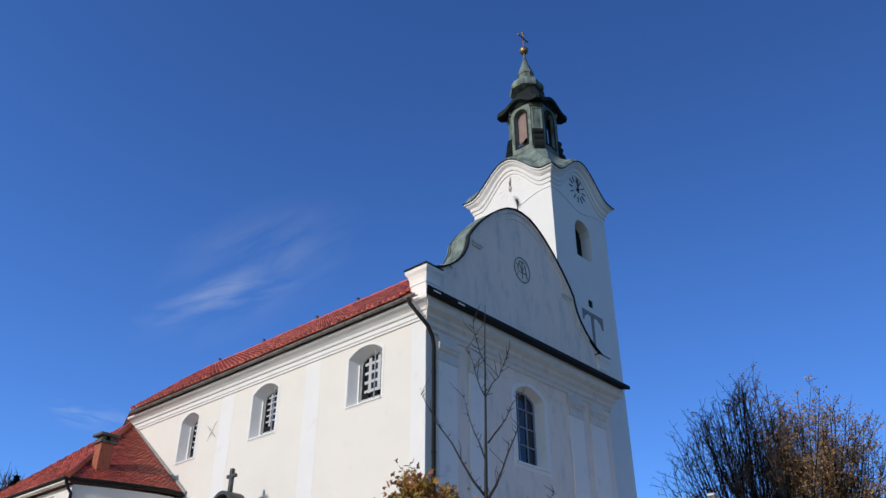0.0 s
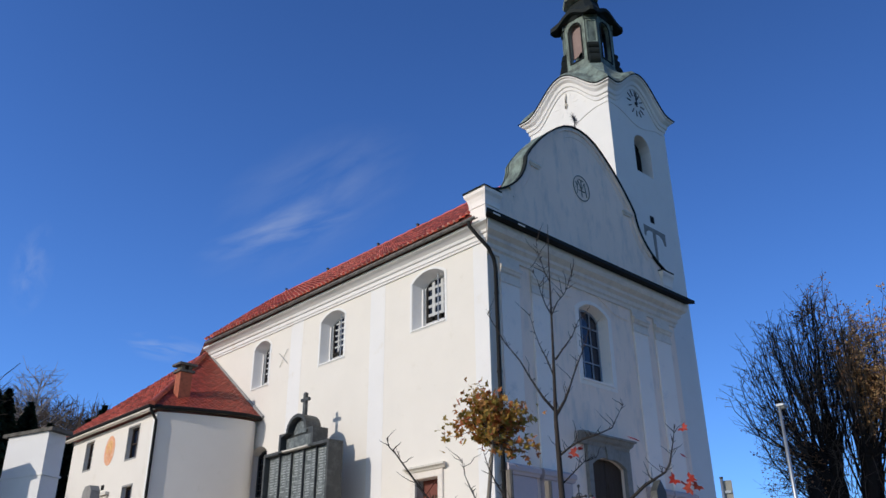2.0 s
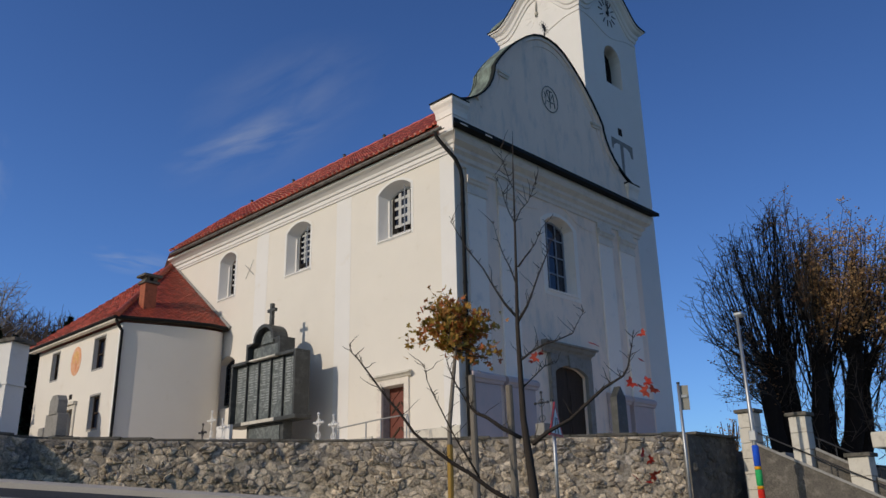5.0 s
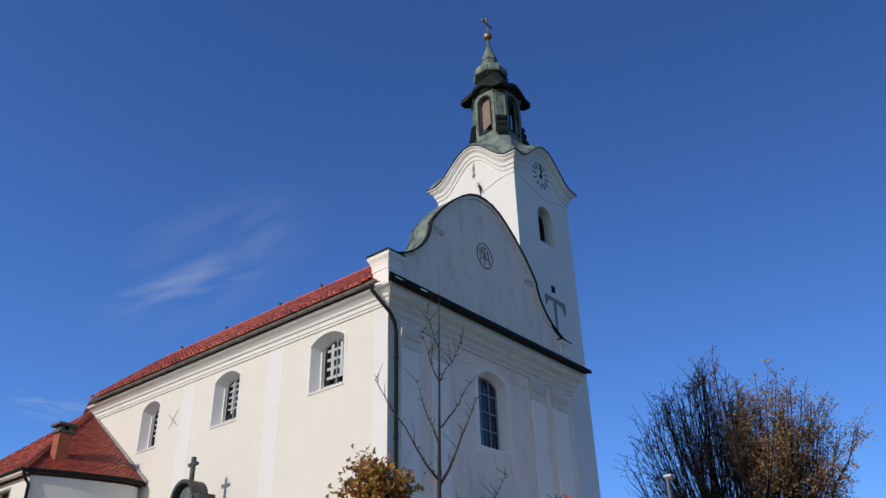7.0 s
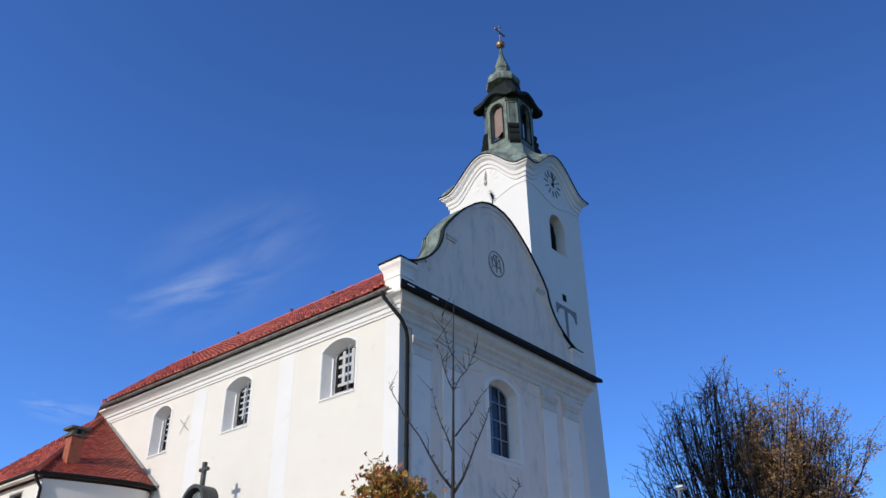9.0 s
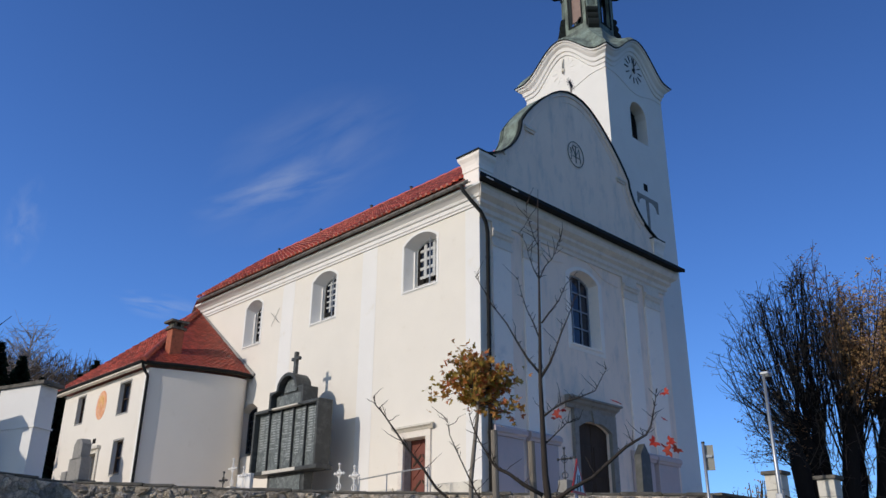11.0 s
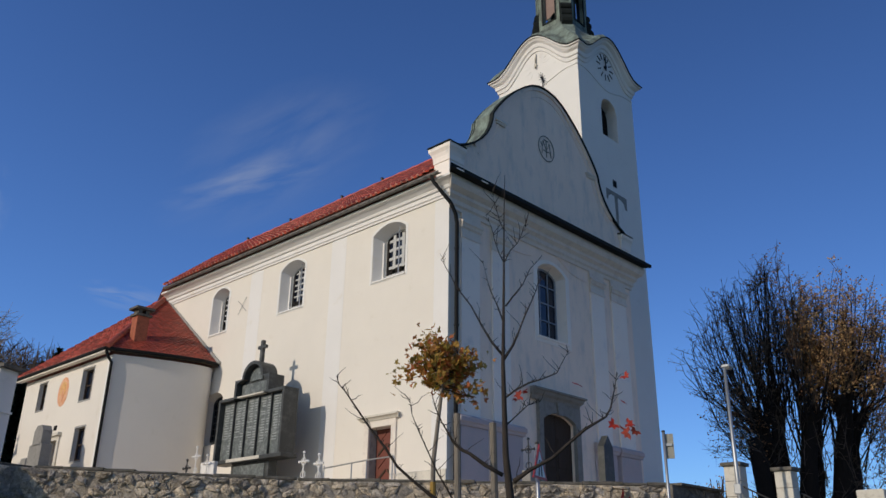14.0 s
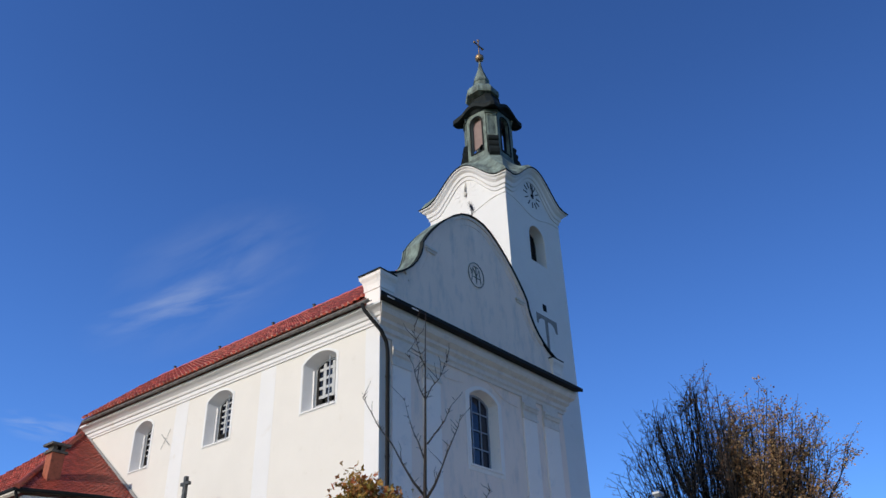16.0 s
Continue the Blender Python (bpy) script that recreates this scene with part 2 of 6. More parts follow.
M["leaf_autumn"] = leaf_mat("autumn_leaves", (0.26, 0.22, 0.04), (0.52, 0.29, 0.055), (0.50, 0.12, 0.04))
M["leaf_brown"] = leaf_mat("brown_leaves", (0.34, 0.19, 0.10), (0.58, 0.33, 0.14), (0.70, 0.47, 0.20))
M["leaf_rust"] = leaf_mat("rusty_leaves", (0.16, 0.085, 0.045), (0.34, 0.16, 0.07), (0.46, 0.22, 0.08))
M["leaf_red"] = leaf_mat("red_leaves", (0.40, 0.02, 0.012), (0.48, 0.04, 0.02), (0.55, 0.09, 0.05))
M["leaf_green"] = leaf_mat("yellow_green_leaves", (0.06, 0.09, 0.02), (0.14, 0.16, 0.03), (0.25, 0.22, 0.05))


# ---- mesh helpers ----
def part(name, bm, material, parent=None, label="", smooth=False):
    me = bpy.data.meshes.new(name)
    bmesh.ops.recalc_face_normals(bm, faces=bm.faces)
    bm.to_mesh(me)
    bm.free()
    me.materials.append(M[material])
    if smooth:
        me.shade_smooth()
    ob = new(name, me)
    if parent is not None:
        ob.parent = parent
    if label:
        ob["label"] = label
    return ob


def thing(name, label, category, group="", kind="", at=(0, 0, 0)):
    ob = new(name)
    ob.location = at
    ob.empty_display_size = 0.2
    return tagged(ob, label, category, group, kind)


def box(bm, x0, x1, y0, y1, z0, z1, bevel=0.0):
    m = Matrix.LocRotScale(((x0 + x1) / 2, (y0 + y1) / 2, (z0 + z1) / 2), None, (abs(x1 - x0), abs(y1 - y0), abs(z1 - z0)))
    vs = bmesh.ops.create_cube(bm, size=1, matrix=m)["verts"]
    if bevel:
        es = list({e for v in vs for e in v.link_edges})
        bmesh.ops.bevel(bm, geom=es, offset=bevel, segments=2, affect="EDGES", profile=0.5)
    return bm


def boxes(*rows, bevel=0.0):
    bm = bmesh.new()
    for r in rows:
        box(bm, *r, bevel=bevel)
    return bm


def prism(bm, pts, put, d0, d1):
    """Extrudes a 2D outline from depth d0 to d1; put(u, v, d) gives the place."""
    a = [bm.verts.new(put(u, v, d0)) for u, v in pts]
    b = [bm.verts.new(put(u, v, d1)) for u, v in pts]
    bm.faces.new(a), bm.faces.new(b[::-1])
    for i in range(len(pts)):
        j = (i + 1) % len(pts)
        bm.faces.new((a[i], b[i], b[j], a[j]))
    return bm


from mathutils.geometry import tessellate_polygon


def pierced(bm, outer, holes, put, depth):
    """A wall with openings right through it: holes are (front outline, back outline), of equal length."""
    for d, k in ((0.0, 0), (depth, 1)):
        loops = [outer] + [h[k] for h in holes]
        vs = [[bm.verts.new(put(u, v, d)) for u, v in lp] for lp in loops]
        flat = [v for lp in vs for v in lp]
        for tri in tessellate_polygon([[Vector((u, v, 0)) for u, v in lp] for lp in loops]):
            try:
                bm.faces.new([flat[i] for i in tri])
            except ValueError:
                pass
        if d == 0:
            front = vs
    for a, b in zip(front, vs):
        for i in range(len(a)):
            j = (i + 1) % len(a)
            bm.faces.new((a[i], a[j], b[j], b[i]))
    return bm


def arch(u0, u1, v0, v1, rise, n=10):
    """A rectangle with a segmental arch on top (v1: springing)."""
    c, w = (u0 + u1) / 2, (u1 - u0) / 2
    r = (w * w + rise * rise) / (2 * rise)
    top = []
    for i in range(n + 1):
        u = w - 2 * w * i / n
        top.append((c + u, v1 + rise - r + math.sqrt(max(r * r - u * u, 0))))
    return [(u0, v0), (u1, v0)] + top


def loft(bm, rings, close=True):
    """Joins rings of points (equal counts) and caps both ends."""
    vs = [[bm.verts.new(p) for p in ring] for ring in rings]
    n = len(vs[0])
    for a, b in zip(vs, vs[1:]):
        for i in range(n):
            j = (i + 1) % n
            bm.faces.new((a[i], a[j], b[j], b[i]))
    if close:
        bm.faces.new(vs[0][::-1]), bm.faces.new(vs[-1])
    return bm


def tube(bm, pts, radii, sides=6):
    """A tapering round bar along a line of points."""
    pts = [Vector(p) for p in pts]
    rings = []
    for i, p in enumerate(pts):
        d = (pts[min(i + 1, len(pts) - 1)] - pts[max(i - 1, 0)]).normalized()
        side = d.cross(Vector((0.31, 0.17, 0.93))).normalized() if abs(d.z) < 0.95 else d.cross(Vector((1, 0, 0))).normalized()
        up = d.cross(side)
        r = radii[i] if hasattr(radii, "__len__") else radii
        rings.append([p + r * (side * math.cos(2 * math.pi * k / sides) + up * math.sin(2 * math.pi * k / sides)) for k in range(sides)])
    return loft(bm, rings)


def raw(name, verts, faces, material, parent=None, kind="", smooth=False):
    me = bpy.data.meshes.new(name)
    me.from_pydata(verts, [], faces)
    me.materials.append(M[material])
    if smooth:
        me.shade_smooth()
    ob = new(name, me)
    if parent is not None:
        ob.parent = parent
    if kind:
        ob["kind"] = kind
    return ob


def lathe(bm, profile, cx, cy, sides=16, turn=0.0):
    loft(bm, [[(cx + r * math.cos(turn + 2 * math.pi * k / sides), cy + r * math.sin(turn + 2 * math.pi * k / sides), z) for k in range(sides)] for r, z in profile])
    return bm


# ---- the lie of the land ----
WA, WB = Vector((-10.66, 3.29)), Vector((1.73, -6.19))      # ends of the churchyard wall's front
WE = (WA - WB).normalized()                                  # along the wall, uphill
WQ = Vector((WE.y, -WE.x))                                   # out of the wall, to the road
if WQ.y > 0:
    WQ = -WQ


def land(x, y):
    """Height of the road, verge and meadow; s along the wall, q out of it."""
    r = Vector((x, y)) - WB
    s, q = r.dot(WE), r.dot(WQ)
    base = 1.3 + 1.2 * max(min(s, 40), -30) / 15.6
    if q < 7.5:
        z = base - 0.06 * max(q, -4)
    else:
        z = (base - 0.45) * max(0.0, 1 - (q - 7.5) / 12.5)
    far = max(0.0, y - 45) + max(0.0, -x * 0.3 - 20)
    if y > 45:
        z += min(26, far * 0.26) * (1 if x < 60 else max(0, 1 - (x - 60) / 80))
    return z


def yard(y):
    return 3.5 + 0.045 * max(0.0, y)


def at(s, q):
    return WB + WE * s + WQ * q


steps = sorted({*range(-30, 60, 2), *range(60, 200, 20), *range(200, 3001, 400), *range(-200, -30, 20), *range(-3000, -200, 400)})
gx = [(a, b) for b in steps for a in steps]
ground = raw("ground", [(*at(s, q), land(*at(s, q))) for s, q in gx],
             [(i + j * len(steps), i + 1 + j * len(steps), i + 1 + (j + 1) * len(steps), i + (j + 1) * len(steps)) for j in range(len(steps) - 1) for i in range(len(steps) - 1)], "soil", kind="structure", smooth=True)
tagged(ground, "grassy sloping ground that runs to the horizon", "ground")


def strip(name, material, q0, q1, lift, label, cat, s0=-25, s1=45, thick=0.0):
    """A band of road or pavement along the wall."""
    n, v, f = 70, [], []
    for i in range(n + 1):
        s = s0 + (s1 - s0) * i / n
        for q in (q0, q1):
            p = at(s, q)
            v.append((p.x, p.y, land(p.x, p.y) + lift))
        for q in (q1, q0):
            p = at(s, q)
            v.append((p.x, p.y, land(p.x, p.y) + lift - 0.3))
    for i in range(n):
        a = i * 4
        f += [(a, a + 1, a + 5, a + 4), (a + 1, a + 2, a + 6, a + 5), (a + 3, a, a + 4, a + 7)]
    return tagged(raw(name, v, f, material, kind="structure"), label, cat)


strip("road", "asphalt", 2.0, 7.1, 0.03, "dark asphalt road climbing beside the churchyard wall", "road")
strip("pavement", "pavement", 0.1, 2.0, 0.14, "pale concrete pavement below the stone wall", "pavement")
strip("kerb", "concrete", 7.1, 7.28, 0.12, "grey concrete kerb between road and grass verge", "kerb")

# churchyard terrace behind the wall
bm = bmesh.new()
outline = [(-17.0, 11.0), (-11.8, 5.4), (-9.85, 5.75), (-7.4, 3.55), (-4.35, 1.35), (-1.6, -1.95), (2.1, -5.8), (4.2, -6.3), (40, -6.3), (40, 75), (-17, 75)]
a = [bm.verts.new((x, y, yard(y) - (0.25 if y < 5 else 0))) for x, y in outline]
b = [bm.verts.new((x, y, -1)) for x, y in outline]
for tri in tessellate_polygon([[Vector((x, y, 0)) for x, y in outline]]):
    bm.faces.new([a[i] for i in tri])
for i in range(len(a)):
    j = (i + 1) % len(a)
    bm.faces.new((a[i], a[j], b[j], b[i]))
yard_ob = part("churchyard", bm, "gravel")
yard_ob.data.materials.append(M["dark_stone"])
for p in yard_ob.data.polygons:
    # the terrace's sides take the stone darkened for shade
    p.material_index = 1 if abs(p.normal.z) < 0.3 else 0
tagged(yard_ob, "raised pale gravel churchyard terrace round the church", "ground", kind="structure")


# ---- church ----
NX = lambda u, v, d: (d, u, v)            # nave's long wall: u = y, v = z
FY = lambda u, v, d: (u, d, v)            # front: u = x, v = z
W, EAVE = 11.2, 13.5
church = thing("church", "cream and white plastered baroque church with a red tile roof", "church", at=(0, 0, 0))


def grow(o, k):
    cu, cv = sum(p[0] for p in o) / len(o), sum(p[1] for p in o) / len(o)
    return [(cu + (u - cu) * k[0], cv + (v - cv) * k[1]) for u, v in o]


NAVE_WIN = [(2.02, 3.70), (7.66, 9.22), (12.93, 14.22)]
holes = []
for y0, y1 in NAVE_WIN:
    f = arch(y0, y1, 10.86, 12.60, 0.30)
    bk = arch(y0 + 0.16, y1 - 0.16, 11.10, 12.52, 0.26)
    holes.append((f, bk))
holes.append((arch(12.55, 13.75, 6.1, 8.0, 0.25), arch(12.65, 13.65, 6.3, 7.9, 0.22)))
holes.append(([(2.37, 3.5), (3.43, 3.5), (3.43, 5.75), (2.37, 5.75)],) * 2)
bm = pierced(bmesh.new(), [(0.0, 2.9), (18.3, 2.9), (18.3, EAVE), (0.0, EAVE)], holes, NX, 0.55)
part("nave_wall", bm, "cream", church, "cream plastered long wall with arched window recesses")
front_win = (arch(4.72, 6.46, 9.30, 11.85, 0.34), arch(4.84, 6.36, 9.42, 11.80, 0.30))
front_door = (arch(4.64, 6.56, 3.3, 6.34, 0.28), arch(4.74, 6.46, 3.3, 6.3, 0.26))
bm = pierced(bmesh.new(), [(0.0, 2.9), (W, 2.9), (W, EAVE), (0.0, EAVE)], [front_win, front_door], lambda u, v, d: (u, d + 0.002, v), 0.55)
part("front_wall", bm, "facade", church, "grey-white plastered front wall in shade")
part("far_wall", boxes((W - 0.5, W, 0.56, 18.3, 2.9, EAVE), bevel=0), "cream", church)
bm = bmesh.new()
prism(bm, [(0.02, 18.3), (W - 0.02, 18.3), (8.7, 24.6), (2.5, 24.6)], lambda u, v, d: (u, v, d), 2.9, EAVE)
part("apse_wall", bm, "cream", church)
part("ceiling", boxes((0.56, W - 0.51, 0.56, 18.2, 13.2, 13.3)), "dark", church)

# pale strips on the long wall
for y0, y1 in ((0.0, 0.64), (5.2, 6.05), (10.5, 11.36)):
    part("pilaster_strip", boxes((-0.006, 0.01, y0 - (0.006 if y0 == 0 else 0), y1, 3.0, 13.1), bevel=0.002), "lime", church, "pale whitewashed wall strip")
for y0, y1 in NAVE_WIN:
    f = arch(y0, y1, 10.86, 12.60, 0.30)
    g = arch(y0 - 0.1, y1 + 0.1, 10.76, 12.64, 0.34)
    part("window_surround", pierced(bmesh.new(), g, [(f, f)], lambda u, v, d: (-0.012 + d, u, v), 0.02), "white", church, "thin white painted band")
    bk = arch(y0 + 0.16, y1 - 0.16, 11.10, 12.52, 0.26)
    part("window_reveal", pierced(bmesh.new(), f, [(grow(f, (0.985, 0.988)), grow(bk, (0.985, 0.988)))], lambda u, v, d: (0.01 + d, u, v), 0.47), "lime", church, "whitewashed splayed window reveal")
for y0, y1 in ((-0.03, 2.0), (3.9, 12.4)):
    part("plinth", boxes((-0.07, 0.0, y0, y1, 2.9, 4.25), bevel=0.02), "pale_stone", church, "pale stone wall base")


def mould(steps, put, u0, u1, mitre0=0.0, mitre1=0.0):
    """A stepped moulding: (projection, height) outline drawn out along u, mitred at its ends by its projection."""
    bm = bmesh.new()
    a = [bm.verts.new(put(u0 - mitre0 * p, z, -p)) for p, z in steps]
    b = [bm.verts.new(put(u1 + mitre1 * p, z, -p)) for p, z in steps]
    bm.faces.new(a), bm.faces.new(b[::-1])
    for i in range(len(steps)):
        j = (i + 1) % len(steps)
        bm.faces.new((a[i], b[i], b[j], a[j]))
    return bm


CORN = [(0.0, 13.06), (0.05, 13.06), (0.05, 13.13), (0.09, 13.16), (0.09, 13.29), (0.15, 13.32), (0.18, 13.41), (0.32, 13.52), (0.44, 13.56), (0.44, 13.64), (0.0, 13.64)]
part("cornice", mould(CORN, NX, 0.0, 18.3, 1, 0), "lime", church, "off-white stepped cornice under the eaves")
FCORN = [(0.0, 12.62), (0.07, 12.62), (0.07, 12.74), (0.14, 12.80), (0.14, 12.95), (0.26, 13.05), (0.26, 13.16), (0.44, 13.28), (0.50, 13.45), (0.50, 13.60), (0.0, 13.60)]
part("cornice", mould(FCORN, FY, 0.0, W, 0.9, 1), "mould", church, "weathered stepped cornice of the front")
part("ledge", mould([(0.0, 13.62), (0.74, 13.60), (0.80, 13.60), (0.80, 13.74), (0.74, 13.76), (0.0, 14.0)], FY, 0.0, W, 1, 0.74), "metal", church, "black sheet-metal ledge above the cornice")

# two pale strips painted where light catches the ledge's soffit
for x0, x1 in ((-0.5, -0.16), (0.72, 1.05)):
    part("bare_patch", boxes((x0, x1, -0.812, -0.8, 13.605, 13.65)), "strip", church, "pale spot on the ledge, painted for lit soffit")

# gutter and downpipe
bm = bmesh.new()
rim = [(-0.58 + 0.085 * math.cos(a), 13.73 + 0.085 * math.sin(a)) for a in [math.pi + math.pi * k / 8 for k in range(9)]]
rim += [(-0.58 + 0.07 * math.cos(a), 13.73 + 0.07 * math.sin(a)) for a in [2 * math.pi - math.pi * k / 8 for k in range(9)]]
prism(bm, rim, lambda u, v, d: (u, d, v), -0.1, 17.75)
part("gutter", bm, "gutter", church, "dark half-round eaves gutter")
bm = tube(bmesh.new(), [(-0.58, 0.25, 13.68), (-0.57, 0.2, 13.46), (-0.36, -0.02, 13.05), (-0.14, -0.2, 12.7), (0.14, -0.17, 12.4), (0.24, -0.14, 12.1), (0.24, -0.14, 8), (0.24, -0.14, 3.3)], 0.066, 10)
part("downpipe", bm, "metal", church, "black downpipe at the corner", smooth=True)
for z in (5.6, 8.6, 11.2):
    part("pipe_bracket", lathe(bmesh.new(), [(0.085, z), (0.085, z + 0.05)], 0.24, -0.14, 10), "metal", church)

# roof of the nave
RX, RZ, RY = 5.6, 18.78, 22.6
bm = bmesh.new()
e0, e1 = (-0.62, 13.78), (W + 0.55, 13.78)
front_y = 0.55
q = [bm.verts.new(p) for p in ((e0[0], front_y, e0[1]), (e0[0], 17.85, e0[1]), (2.3, 25.1, e0[1]), (8.9, 25.1, e0[1]), (e1[0], 18.35, e1[1]), (e1[0], front_y, e1[1]), (RX, front_y, RZ), (RX, RY, RZ))]
for f in ((0, 1, 7, 6), (1, 2, 7), (2, 3, 7), (3, 4, 7), (4, 5, 6, 7), (0, 6, 5), (0, 5, 4, 3, 2, 1)):
    bm.faces.new([q[i] for i in f])
roof = part("roof", bm, "tile_old", church, "red clay tile roof, weathered in places")
for y in (5.2, 8.2, 12.5, 16.5):
    part("ridge_vent", lathe(bmesh.new(), [(0.07, RZ + 0.1), (0.07, RZ + 0.3), (0.1, RZ + 0.31), (0.03, RZ + 0.36)], RX, y + 4.5, 8), "iron", church, "small dark ridge vent")

# gable
GC = 5.62
HALF = [(0, 19.74), (0.5, 19.69), (1.0, 19.50), (1.5, 19.18), (2.0, 18.78), (2.4, 18.40), (2.8, 17.97), (3.15, 17.54), (3.42, 17.14), (3.46, 16.87), (3.58, 16.52), (3.80, 16.14), (4.10, 15.79), (4.45, 15.50), (4.85, 15.25), (5.30, 15.05), (5.66, 14.98)]
LINE = [(GC - u, z) for u, z in HALF[::-1]] + [(GC + u, z) for u, z in HALF[1:]]
OUT = [(GC - 5.62, 13.6)] + LINE[:1] + LINE[1:-1] + LINE[-1:] + [(GC + 5.62, 13.6)]
part("gable", prism(bmesh.new(), OUT, FY, -0.05, 0.62), "facade", church, "curved baroque gable wall, grey-white plaster in shade")


def ribbon(line, off0, off1, put, d0, d1):
    """A band that follows a line at two offsets along its normals."""
    n = len(line)
    nor = []
    for i in range(n):
        a, b = line[max(i - 1, 0)], line[min(i + 1, n - 1)]
        t = Vector((b[0] - a[0], b[1] - a[1])).normalized()
        nor.append((-t.y, t.x))
    ring = lambda i: [put(line[i][0] + nor[i][0] * o, line[i][1] + nor[i][1] * o, d) for o, d in ((off0, d0), (off1, d0), (off1, d1), (off0, d1))]
    return loft(bmesh.new(), [ring(i) for i in range(n)])


part("gable_coping", ribbon(LINE, 0.0, 0.06, FY, -0.17, 0.0), "copper_dark", church, "dark copper coping along the gable's curve")
part("gable_sheet", ribbon(LINE, 0.0, 0.045, FY, 0.0, 0.70), "copper_sunlit", church, "green copper sheet over the gable")
part("gable_band", ribbon(LINE[3:-3], -0.42, -0.34, FY, -0.075, -0.04), "facade", church)
part("gable_band", ribbon(LINE[3:-3], -0.14, 0.0, FY, -0.11, -0.04), "facade", church)
for s in (-1, 1):
    x = GC + s * 2.95
    part("gable_impost", boxes((x - 0.32, x + 0.32, -0.16, -0.04, 16.98, 17.08), (x - 0.26, x + 0.26, -0.12, -0.04, 16.88, 16.98), bevel=0.01), "mould", church)
    x0, x1 = (GC - 5.72, GC - 5.05) if s < 0 else (GC + 5.05, GC + 5.72)
    flare = [[(x0 - o, -0.09 - o, z), (x1 + min(o, 0.04), -0.09 - o, z), (x1 + min(o, 0.04), 0.62 + o, z), (x0 - o, 0.62 + o, z)] for o, z in ((0.0, 13.62), (0.0, 14.36), (0.03, 14.38), (0.03, 14.46), (0.04, 14.58), (0.08, 14.72), (0.14, 14.82), (0.15, 14.84), (0.16, 14.96))]
    part("gable_pedestal", loft(bmesh.new(), flare), "strip", church, "off-white flared end block of the gable")
    part("pedestal_cap", boxes((x0 - 0.21, x1, -0.28, 0.78, 14.96, 15.0)), "copper_dark", church)
back = [(GC + (x - GC) * 0.99, z - 0.02) for x, z in LINE if z > 15.45]
part("gable_copper", prism(bmesh.new(), [(back[0][0], 14.6)] + back + [(back[-1][0], 14.6)], FY, 0.62, 0.98), "copper_sunlit", church, "green copper roofing behind the gable")
for k in range(3):
    part("copper_seam", ribbon(back, 0.0, 0.035, FY, 0.70 + 0.1 * k, 0.72 + 0.1 * k), "copper", church)

# emblem
emblem = part("emblem", prism(bmesh.new(), [(5.5 + 0.46 * math.cos(2 * math.pi * k / 24), 17.05 + 0.5 * math.sin(2 * math.pi * k / 24)) for k in range(24)], FY, -0.062, -0.05), "facade", church, "round dark monogram emblem")
ring = [(5.5 + 0.5 * math.cos(2 * math.pi * k / 32), -0.08, 17.05 + 0.54 * math.sin(2 * math.pi * k / 32)) for k in range(33)]
part("ring", tube(bmesh.new(), ring, 0.016, 6), "copper", emblem)
for line in ([(-0.3, -0.3), (-0.2, 0.3), (0.0, -0.1), (0.2, 0.3), (0.3, -0.3)], [(0, -0.38), (0, 0.36)], [(-0.16, 0.36), (0.16, 0.36)], [(-0.2, -0.12), (0.22, -0.12)], [(-0.36, 0.2), (-0.26, 0.05), (-0.36, -0.05)]):
    part("stroke", tube(bmesh.new(), [(5.5 + u, -0.075, 17.05 + v) for u, v in line], 0.017, 6), "copper", emblem)

# star finial on the gable
star = part("star_finial", tube(bmesh.new(), [(GC + 0.35, 0.3, 19.6), (GC + 0.35, 0.3, 20.62)], 0.03, 6), "iron", church, "dark iron star on a short rod")
for k in range(6):
    a = math.pi * k / 6
    c, s_ = 0.30 * math.cos(a), 0.30 * math.sin(a)
    part("ray", tube(bmesh.new(), [(GC + 0.35 - c, 0.3, 20.7 - s_), (GC + 0.35, 0.3, 20.7), (GC + 0.35 + c, 0.3, 20.7 + s_)], [0.006, 0.024, 0.006], 5), "iron", star)


# windows
def window(name, put, o, depth, material, vbars, hbars, label):
    """Glass and bars in a recess; o: outline of the opening at that depth."""
    us = [p[0] for p in o]
    u0, u1, v0, v1 = min(us), max(us), o[0][1], max(p[1] for p in o)
    w = part(name, prism(bmesh.new(), o, put, depth, depth + 0.02), "glass", church, label)
    inner = [(u0 + 0.07, v0 + 0.07), (u1 - 0.07, v0 + 0.07)] + [(min(max(u, u0 + 0.07), u1 - 0.07), v - 0.07) for u, v in o[2:]]
    part("window_frame", pierced(bmesh.new(), o, [(inner, inner)], lambda u, v, d: put(u, v, depth - 0.06 + d), 0.05), material, w)
    for k in range(vbars[0]):
        u = u0 + (u1 - u0) * (k + 1) / (vbars[0] + 1)
        bm = bmesh.new()
        prism(bm, [(u - vbars[1], v0), (u + vbars[1], v0), (u + vbars[1], v1 - 0.12), (u - vbars[1], v1 - 0.12)], put, depth - 0.05, depth - 0.012)
        part("glazing_bar", bm, material, w)
    for k in range(hbars[0]):
        v = v0 + (v1 - v0) * (k + 1) / (hbars[0] + 1)
        bm = bmesh.new()
        prism(bm, [(u0 + 0.05, v - hbars[1]), (u1 - 0.05, v - hbars[1]), (u1 - 0.05, v + hbars[1]), (u0 + 0.05, v + hbars[1])], put, depth - 0.045, depth - 0.008)
        part("glazing_bar", bm, material, w)
    return w


